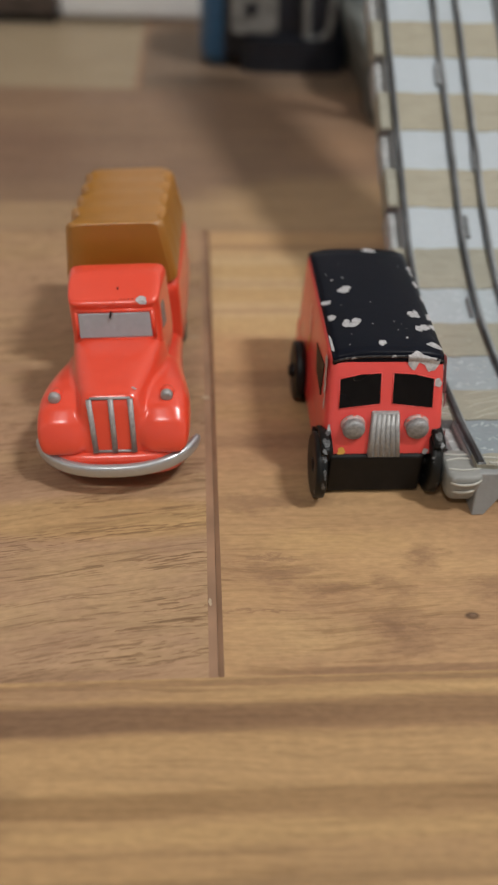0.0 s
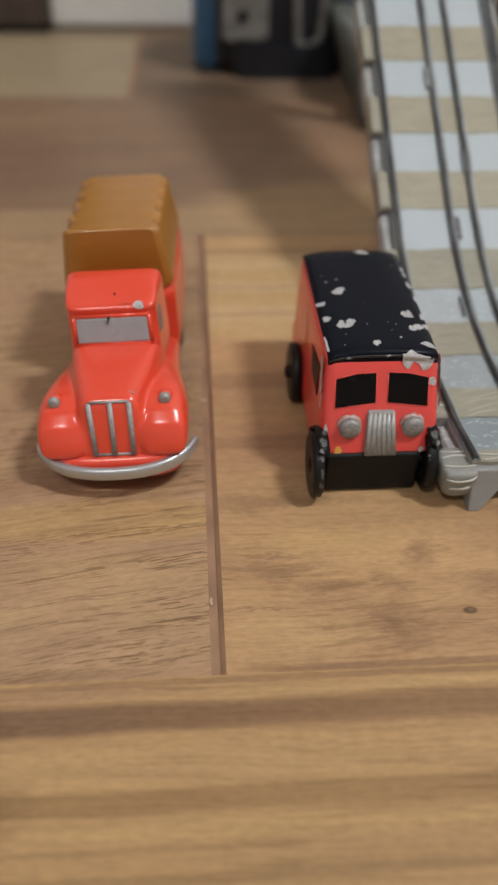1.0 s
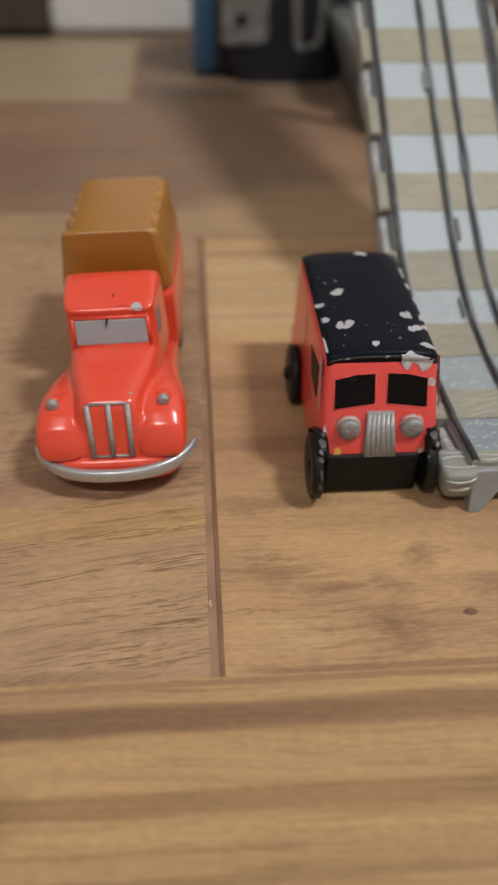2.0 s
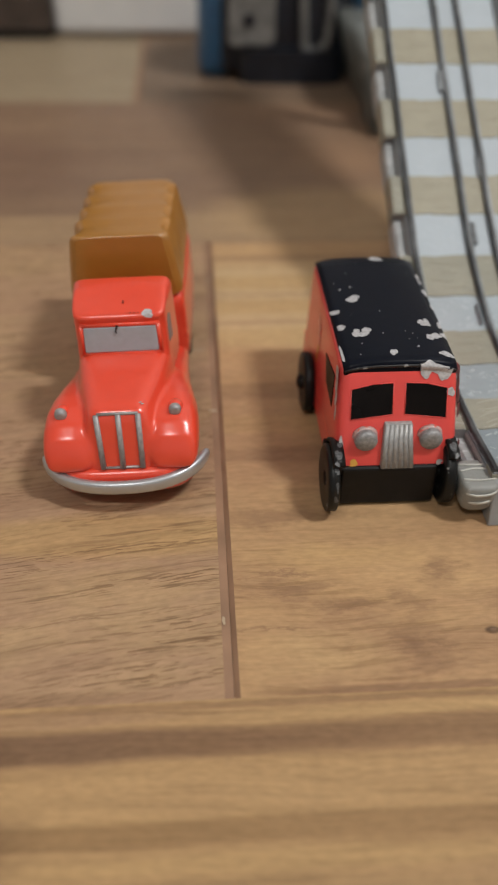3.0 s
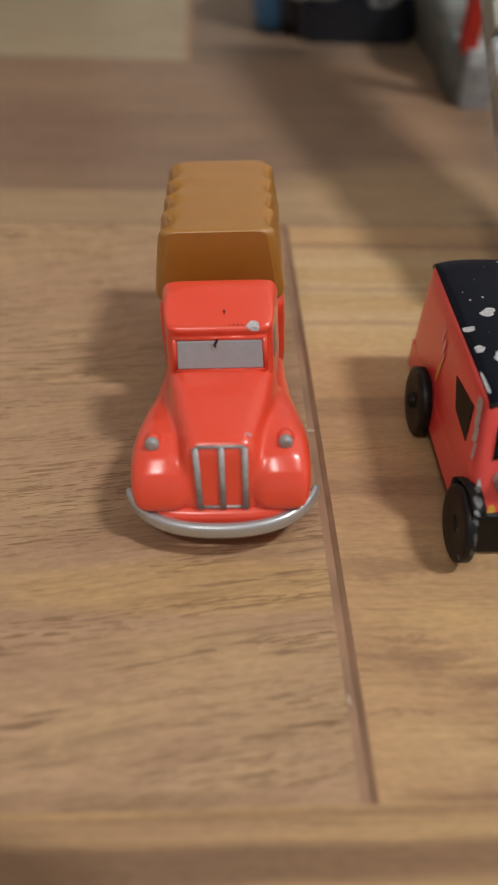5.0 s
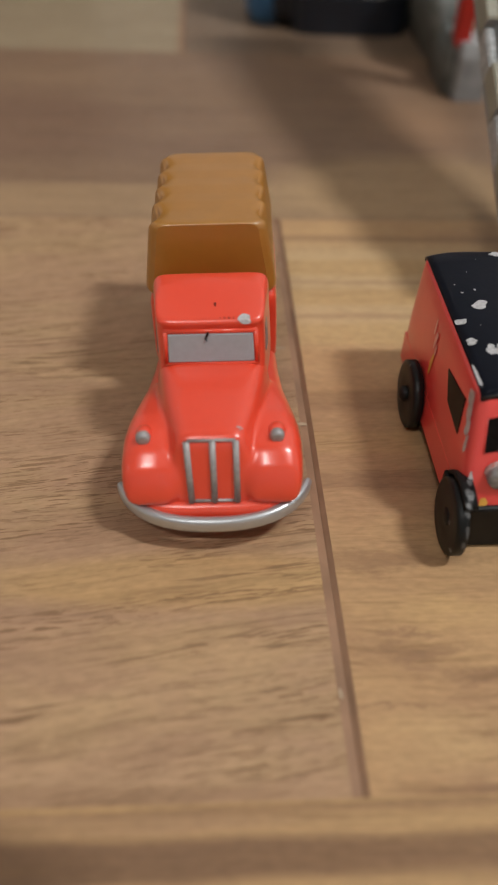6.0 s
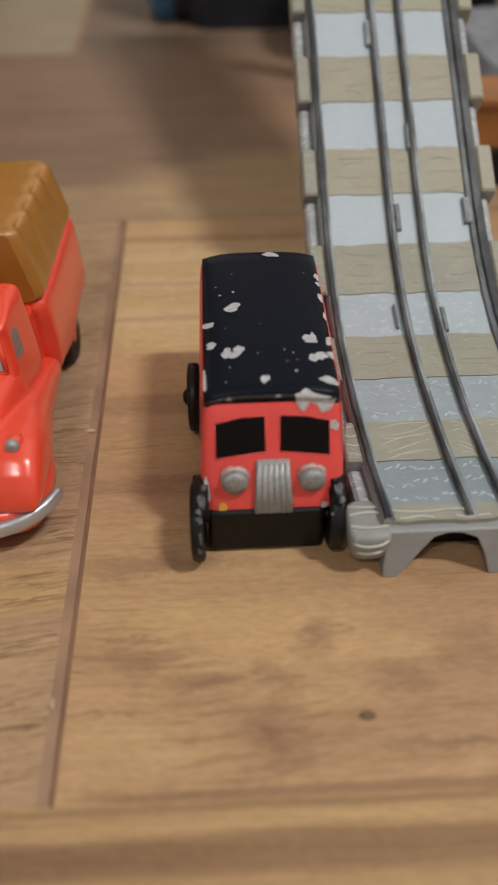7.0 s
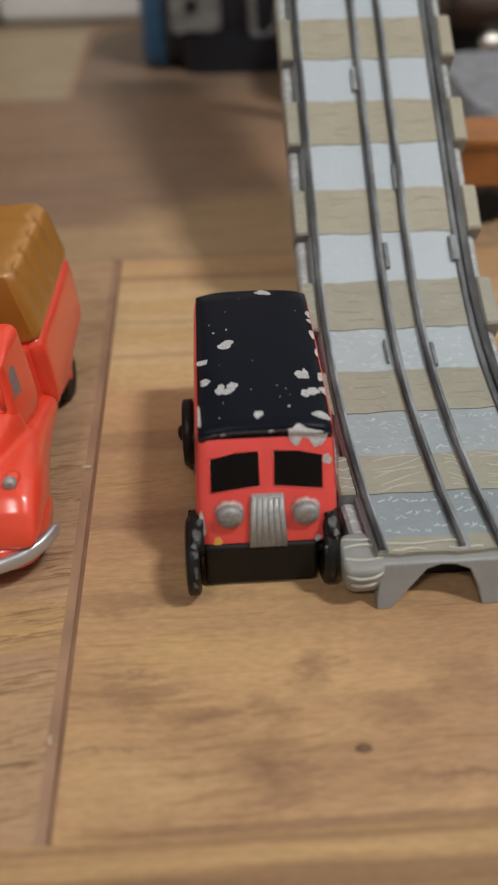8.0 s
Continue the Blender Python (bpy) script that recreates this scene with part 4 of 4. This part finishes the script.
def along_track(x0, x1, y0, y1, lift, thick, chamfer=0.0003, steps=3, square=0.0):
    """A slab that follows the ramp from y0 to y1, its top lift above it."""
    rings = []
    ys = [y0] + [y0 + chamfer] + [y0 + (y1 - y0) * k / steps for k in range(1, steps)] + [y1 - chamfer] + [y1]
    for k, y in enumerate(ys):
        c = chamfer if k in (0, len(ys) - 1) else 0.0
        n = track_n(y)
        p = Vector((0, y, track_z(y)))
        hi, lo, mid = p + n * (lift - c), p + n * (lift - thick), p + n * (lift - chamfer - c)
        o = bend(y)
        rings.append([(x0 + o, lo.y, lo.z), (x1 + o, lo.y, lo.z), (x1 + o, mid.y, mid.z), (x1 + o - chamfer, hi.y, hi.z), (x0 + o + chamfer, hi.y, hi.z), (x0 + o, mid.y, mid.z)])
    return loft(rings)


def wavy(k, x):
    """Uneven moulded boundary number k, at x across the ramp."""
    return 0.00013 * math.sin(x * 610 + k * k * 1.9) + 0.00009 * math.sin(x * 1490 + k * 4.1) + 0.00006 * math.sin(x * 3100 + k * 2.3)


def tile(x0, x1, y0, y1, k, lift, thick):
    """One moulded slab or sleeper between boundaries k and k + 1."""
    rings = []
    for q in range(19):
        x = x0 + (x1 - x0) * q / 18
        a, b = y0 + wavy(k, x), y1 + wavy(k + 1, x)
        ring = []
        for y, l in ((a, lift - thick), (b, lift - thick), (b, lift), (b - (b - a) * 0.33, lift), (a + (b - a) * 0.33, lift), (a, lift)):
            p = Vector((x + bend(y), y, track_z(y))) + track_n(y) * l
            ring.append(tuple(p))
        rings.append(ring)
    return loft(rings)


def ramp():
    R = thing("toy_track_ramp", TRACK_X, 0.15, 0.0, "grey plastic toy railway ramp with tan sleepers and pale slabs", "toy track")

    def put(name, bm, mat, parent=R, label="", **kw):
        bmesh.ops.translate(bm, verts=bm.verts, vec=(-TRACK_X, -0.15, 0))
        return part(name, bm, mat, parent, label, **kw)

    xl, xr = 0.0455, 0.0782
    cuts = [0.0368, 0.0400, 0.0495, 0.0580, 0.0680, 0.0780, 0.0875, 0.0980, 0.1080, 0.1170, 0.1265, 0.1360, 0.1455, 0.1550]
    while cuts[-1] < 0.255:
        cuts.append(cuts[-1] + 0.0098)
    put("deck", along_track(xl - 0.0004, xr + 0.0004, 0.0385, cuts[-1], -0.0006, 0.0030, steps=24), TRACK_GREY, label="grey plastic underside")
    for k, (a, b) in enumerate(zip(cuts, cuts[1:])):
        wood = k % 2 == 0
        near = k < 7
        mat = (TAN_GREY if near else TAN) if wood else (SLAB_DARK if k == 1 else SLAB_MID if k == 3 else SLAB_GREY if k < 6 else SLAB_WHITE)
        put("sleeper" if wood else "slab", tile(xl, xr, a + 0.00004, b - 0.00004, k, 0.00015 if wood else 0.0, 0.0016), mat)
        for s in (-1, 1):
            if k == 0:
                continue
            if wood:
                x0, x1 = (xl - 0.0031, xl - 0.0002) if s < 0 else (xr + 0.0002, xr + 0.0034)
                end = put("sleeper_end", along_track(x0, x1, a, b, 0.0006, 0.0052, 0.0004), [TAN_GREY if s < 0 else mat, TRACK_GREY])
                for p in end.data.polygons:
                    p.material_index = 1 if p.normal.y < -0.75 and len(p.vertices) > 4 else 0
            else:
                x0, x1 = (xl - 0.0028, xl - 0.0002) if s < 0 else (xr + 0.0002, xr + 0.0022)
                put("side_stone", along_track(x0, x1, a, b, -0.0017, 0.0050, 0.0006), SIDE_STONE)
    # side skirts below the sleeper ends
    for x0, x1 in ((xl - 0.0014, xl - 0.0003), (xr + 0.0003, xr + 0.0016)):
        put("side_skirt", along_track(x0, x1, 0.0400, cuts[-1], -0.0030, 0.0070, steps=24), TRACK_GREY)
    # rails: a low grey strip with a dark ridge
    for x, w, d in ((0.0465, 0.0016, 0.0011), (0.0595, 0.0017, 0.0008), (0.0655, 0.0017, 0.0009), (0.0766, 0.0030, 0.0018)):
        rail = put("rail", along_track(x - w / 2, x + w / 2, 0.0370, cuts[-1], 0.0006, 0.0014, 0.0002, steps=40), RAIL if x < 0.07 else RAIL_WORN, label="grey moulded rail with a dark ridge")
        m = x - w / 2 + d / 2 if x < 0.07 else x + w / 2 - d / 2
        put("ridge", along_track(m - d / 2, m + d / 2, 0.0372, cuts[-1], 0.0012, 0.0016, 0.0002, steps=40), RAIL_SIDE, rail, label="dark ridge")
    # joint plates beside the middle rails
    for x, y, h in ((0.0583, 0.1405, 0.0006), (0.0608, 0.1030, 0.0005), (0.0646, 0.1190, 0.0004), (0.0666, 0.0810, 0.0004), (0.0750, 0.1040, 0.0008), (0.0576, 0.0820, 0.0002)):
        put("joint_plate", along_track(x - h, x + h, y - 0.0026, y + 0.0026, 0.0010, 0.0012, 0.0002), RAIL)
    # carved grain lines on the near sleepers
    r = random.Random(8)
    for x0, x1 in ((0.0486, 0.0586), (0.0618, 0.0648), (0.0680, 0.0752)):
        a, b = cuts[2], cuts[3]
        for j in range(7):
            slope, arch = r.uniform(0.15, 0.55) * (1 if x0 < 0.06 else -0.45), r.uniform(-0.10, 0.14)
            i0, i1 = r.uniform(0, 0.25), r.uniform(0.75, 1)
            line = []
            for q in range(10):
                u = i0 + (i1 - i0) * q / 9
                y = a + (b - a) * min(0.94, max(0.06, 0.08 + 0.135 * j + slope * (u - 0.5) + arch * math.sin(math.pi * u)))
                line.append((x0 + (x1 - x0) * u + bend(y), y, track_z(y) + 0.00012))
            put("grain_line", sweep(line, 0.00016, 0.00012, 6, True), GRAIN_DULL, label="pale carved wood grain line")
    # short brushed flecks and chevrons on the nearest slabs
    for k in (1, 3):
        a, b = cuts[k], cuts[k + 1]
        for x0, x1, count in ((0.0480, 0.0584, 7), (0.0610, 0.0642, 3), (0.0672, 0.0745, 5)):
            for i in range(count):
                for j in range(3 if k == 1 else 2):
                    x = x0 + (x1 - x0) * (i + r.uniform(0.2, 0.8)) / count
                    y = a + (b - a) * (j + r.uniform(0.25, 0.75)) / (3 if k == 1 else 2)
                    turn, reach = r.uniform(-0.9, 0.9), r.uniform(0.0004, 0.0007)
                    strokes = [(turn, 1.0)] if r.random() < 0.55 else [(turn, 1.0), (turn + r.uniform(0.7, 1.2), 0.8)]
                    bm = bmesh.new()
                    for angle, f in strokes:
                        ends = [(x + bend(y) + q * reach * f * math.cos(angle), y + q * reach * f * math.sin(angle)) for q in (-1 if f == 1.0 else 0.1, 1)]
                        bar(bm, *[(px, py, track_z(py) - 0.00004) for px, py in ends], 0.00032, 0.00030)
                    put("fleck", bm, FLECK)
    # worn grooves in the farther sleepers
    for k in range(4, 15, 2):
        a, b = cuts[k], cuts[k + 1]
        for x0, x1 in ((0.0482, 0.0582), (0.0612, 0.0642), (0.0672, 0.0748)):
            for j in range(4):
                u0, lift, swing = (j + 0.7 + r.uniform(-0.25, 0.25)) / 4.4, r.uniform(-0.12, 0.12), r.uniform(2, 4)
                i0, i1 = sorted((r.uniform(0, 0.5), r.uniform(0.5, 1)))
                line = []
                for q in range(8):
                    w = i0 + (i1 - i0) * q / 7
                    y = a + (b - a) * min(0.95, max(0.05, u0 + lift * math.sin(swing * w)))
                    line.append((x0 + (x1 - x0) * w + bend(y), y, track_z(y) + 0.00012))
                put("groove", sweep(line, 0.00011, 0.0001, 6), GROOVE)
    # grain lines on the left sleeper ends and the front edge
    for k, count, mat in ((2, 4, GRAIN_LINE), (4, 4, GRAIN_DULL), (6, 4, GRAIN_DULL), (8, 4, GRAIN_DULL)):
        for j in range(count):
            y = cuts[k] + (cuts[k + 1] - cuts[k]) * (j + 0.6) / (count + 0.3)
            line = [(xl - 0.0025 + 0.0022 * q / 5 + bend(y), y + 0.0002 * math.sin(q * 1.1 + j), track_z(y + 0.0002 * math.sin(q * 1.1 + j)) + 0.00062) for q in range(6)]
            put("grain_line", sweep(line, 0.00014, 0.0001, 6), mat)
    for y, x0, x1 in ((0.0374, 0.0512, 0.0565), (0.0386, 0.0500, 0.0620), (0.0372, 0.0600, 0.0655)):
        line = [(x0 + (x1 - x0) * q / 8, y + 0.0002 * math.sin(q * 0.9 + y * 9000), track_z(y) + 0.0003) for q in range(9)]
        put("grain_line", sweep(line, 0.00016, 0.0002, 6), GRAIN_LINE)
    # front sleeper end
    cx = 0.0467
    rings = [ring_z(0.0022, cx + 0.0002, 0.0026, 0.0360, 0.0412, 3.5, 28), ring_z(0.0030, cx + 0.0001, 0.0031, 0.0349, 0.0420, 3.5, 28), ring_z(0.0082, cx, 0.0037, 0.0340, 0.0428, 4, 28),
             ring_z(0.0091, cx, 0.0034, 0.0346, 0.0425, 4, 28), ring_z(0.0093, cx, 0.0026, 0.0356, 0.0418, 4, 28)]
    end = put("sleeper_end", loft(rings), END_GREY, smooth=True, label="grey rounded sleeper end with pale grain lines", subsurf=1)
    for y, z, dip in ((0.0410, 0.0094, 0.0004), (0.0392, 0.0094, -0.0004), (0.0370, 0.0094, 0.0006)):
        line = [(cx - 0.0030 + 0.00075 * q, y - dip * math.sin(math.pi * q / 8), z - 0.0001 * abs(q - 4) ** 2 / 8) for q in range(9)]
        put("grain_line", sweep(line, 0.00020, 0.0002, 6), GRAIN_LINE, end)
    for y, z, w in ((0.0339, 0.0076, 0.0028), (0.0343, 0.0054, 0.0025)):
        line = [(cx + w * (q / 4 - 1), y + 0.0011 * abs(q / 4 - 1) ** 3, z + 0.0005 * q / 8) for q in range(9)]
        put("grain_line", sweep(line, 0.00020, 0.00025, 6), GRAIN_LINE, end)
    # end frame with its arch
    pts = [(0.0490, 0.0), (0.0513, 0.0), (0.0552, 0.0058), (0.0566, 0.0078), (0.0588, 0.0086), (0.0610, 0.0084), (0.0634, 0.0074), (0.0650, 0.0040), (0.0662, 0.0),
           (0.0715, 0.0), (0.0732, 0.0030), (0.0760, 0.0030), (0.0790, 0.0), (0.0815, 0.0), (0.0815, 0.0092), (0.0490, 0.0092)]
    frame_bm = prism_y(pts, 0.0355, 0.0402)
    for v in frame_bm.verts:
        if v.co.y < 0.038:
            v.co.y -= 0.0018 * (1 - v.co.z / 0.0092)
    put("end_frame", frame_bm, TRACK_GREY, label="grey moulded end with an arched opening", bevel=0.0003)
    # Black sheet added for the shade behind the arch opening.
    put("cross_web", box_bm(0.0500, 0.0800, 0.0406, 0.0420, 0.0, 0.0085), BLACK, label="black sheet for the shade inside the ramp's end arch")
    for x in (0.0480, 0.0800):
        put("leg", box_bm(x - 0.0012, x + 0.0012, 0.0400, 0.0460, 0.0, 0.0080), TRACK_GREY, bevel=0.0004)
    # pier under the high end
    put("pier_foot", loft([ring_z(0.0, 0.0730, 0.0054, 0.2380, 0.2560, 14), ring_z(0.0140, 0.0727, 0.0051, 0.2385, 0.2550, 14), ring_z(0.0180, 0.0722, 0.0044, 0.2400, 0.2540, 12)]),
        PIER_GREY, label="grey plastic pier foot")
    # Dark block added to paint in the foot's shaded left side.
    put("pier_rib", loft([ring_z(0.0, 0.0668, 0.0017, 0.2420, 0.2680, 8), ring_z(0.0130, 0.0668, 0.0015, 0.2430, 0.2670, 8), ring_z(0.0185, 0.0672, 0.0012, 0.2450, 0.2650, 8)]),
        PIER_DARK, label="dark grey block for the shaded left side of the pier foot", smooth=True)
    put("pier_back", loft([ring_z(0.0, 0.0745, 0.0070, 0.2600, 0.3300, 5), ring_z(0.0200, 0.0700, 0.0080, 0.2620, 0.3250, 5), ring_z(0.0300, 0.0660, 0.0070, 0.2660, 0.3200, 4)]),
        PIER_DARK, smooth=True)
    put("pier_post", box_bm(0.0660, 0.0712, 0.2430, 0.2490, 0.0160, 0.1120), PIER_RED, label="red plastic post", bevel=0.0006)


# ---- toys behind ----
def locomotive():
    G = thing("toy_locomotive", 0.03, 0.32, 0.0, "dark navy toy locomotive with blue ends and grey panels", "toy train")

    def put(name, bm, mat, parent=G, label="", **kw):
        bmesh.ops.translate(bm, verts=bm.verts, vec=(-0.027, -0.32, 0))
        return part(name, bm, mat, parent, label, **kw)

    put("body", loft([ring_z(0.0030, 0.036, 0.0300, 0.312, 0.362, 7), ring_z(0.010, 0.036, 0.0310, 0.311, 0.363, 7), ring_z(0.055, 0.036, 0.0305, 0.312, 0.362, 7),
                      ring_z(0.062, 0.036, 0.0250, 0.318, 0.356, 5)]), NAVY, smooth=True)
    put("skirt", loft([ring_z(0.0, 0.038, 0.0240, 0.306, 0.350, 6), ring_z(0.014, 0.038, 0.0250, 0.306, 0.350, 6)]), NAVY)
    put("nose", loft([ring_z(0.0, 0.0045, 0.0070, 0.318, 0.350, 3), ring_z(0.006, 0.0045, 0.0082, 0.315, 0.353, 3), ring_z(0.050, 0.0050, 0.0076, 0.316, 0.352, 3),
                      ring_z(0.056, 0.0050, 0.005, 0.320, 0.348, 3)]), BLUE, label="blue rounded end", smooth=True)
    put("cab_side", loft([ring_z(0.018, 0.0690, 0.0060, 0.310, 0.350, 4), ring_z(0.055, 0.0690, 0.0060, 0.310, 0.350, 4)]), BLUE, label="dark blue end", smooth=True)
    pts = [(0.0095, 0.0165), (0.0135, 0.0150), (0.0190, 0.0160), (0.0245, 0.0150), (0.0300, 0.0165), (0.0295, 0.048), (0.0105, 0.048)]
    pan = put("panel", prism_y(pts, 0.3085, 0.3120), GREY_PANEL, label="light grey panel", bevel=0.0005)
    put("panel_hole", disc_stack([(0.3078, 0.0026), (0.3090, 0.0026)], 18, "y", (0.0185, 0, 0.0255)), NAVY, pan)
    bm = bmesh.new()
    for p, q in (((0.0410, 0.045), (0.0430, 0.015)), ((0.0430, 0.015), (0.0470, 0.0115)), ((0.0470, 0.0115), (0.0530, 0.0170)), ((0.0530, 0.0170), (0.0545, 0.045))):
        bar(bm, (p[0], 0.3095, p[1]), (q[0], 0.3095, q[1]), 0.0032, 0.003)
    put("bracket", bm, GREY_PANEL, label="light grey looped bracket")


def brown_wagon():
    W = thing("toy_wagon", 0.114, 0.180, 0.0, "orange-brown toy wagon standing beside the ramp", "toy wagon")

    def put(name, bm, mat, parent=W, label="", **kw):
        bmesh.ops.translate(bm, verts=bm.verts, vec=(-0.114, -0.180, 0))
        return part(name, bm, mat, parent, label, **kw)

    put("body", box_bm(0.0905, 0.1335, 0.1655, 0.1810, 0.0110, 0.0225), BROWN_WAGON, bevel=0.0008)
    put("rim", box_bm(0.0895, 0.1345, 0.1648, 0.1818, 0.0220, 0.0247), BROWN_WAGON, bevel=0.0008)
    put("frame", box_bm(0.0915, 0.1330, 0.1660, 0.1800, 0.0030, 0.0115), DARK_BROWN, label="dark lower frame", bevel=0.0006)
    for x in (0.1030, 0.1250):
        for y in (0.1665, 0.1795):
            put("wheel", disc_stack([(-0.0012, 0.0045), (-0.0008, 0.0052), (0.0008, 0.0052), (0.0012, 0.0045)], 20, "y", (x, y, 0.0052)), BLACK)


def grey_car():
    C = thing("toy_coach", 0.145, 0.2195, 0.0, "grey toy railway car with a flat roof behind the wagon", "toy train")
    part("body", box_bm(-0.040, 0.050, -0.030, 0.030, 0.004, 0.020), GREY_CLOTH, C, bevel=0.001)
    part("roof", loft([ring_z(0.0195, 0.005, 0.047, -0.033, 0.033, 8), ring_z(0.0225, 0.005, 0.045, -0.030, 0.030, 8)]), GREY_CLOTH, C)
    for x in (-0.028, 0.036):
        for y in (-0.026, 0.026):
            part("wheel", disc_stack([(-0.0012, 0.0045), (-0.0008, 0.0052), (0.0008, 0.0052), (0.0012, 0.0045)], 20, "y", (x, y, 0.0052)), BLACK, C)


def brown_engine():
    E = thing("toy_engine", 0.155, 0.315, 0.0, "dark brown toy engine with a shiny metal dome", "toy train")
    part("body", loft([ring_z(0.020, 0, 0.035, -0.030, 0.030, 6), ring_z(0.030, 0, 0.034, -0.029, 0.029, 6), ring_z(0.034, 0, 0.030, -0.025, 0.025, 5)]), DARK_BROWN, E, smooth=True)
    part("frame", loft([ring_z(0.003, 0, 0.034, -0.029, 0.029, 6), ring_z(0.0205, 0, 0.034, -0.029, 0.029, 6)]), BLACK, E, "black lower frame")
    part("dome", disc_stack([(0.003, 0.0045), (0.0, 0.0050), (-0.003, 0.0035), (-0.0040, 0.001)], 20, "y", (-0.0185, -0.0300, 0.0145)), BRASS, E, "bright metal boss", smooth=True)
    for x in (-0.022, 0.022):
        for y in (-0.028, 0.028):
            part("wheel", disc_stack([(-0.0015, 0.006), (-0.001, 0.0072), (0.001, 0.0072), (0.0015, 0.006)], 20, "y", (x, y, 0.0072)), BLACK, E)


truck()
van()
ramp()
locomotive()
brown_wagon()
grey_car()
brown_engine()
for spot, watts in LAMPS:
    ceiling_lamp(spot[0], spot[1])
floor()
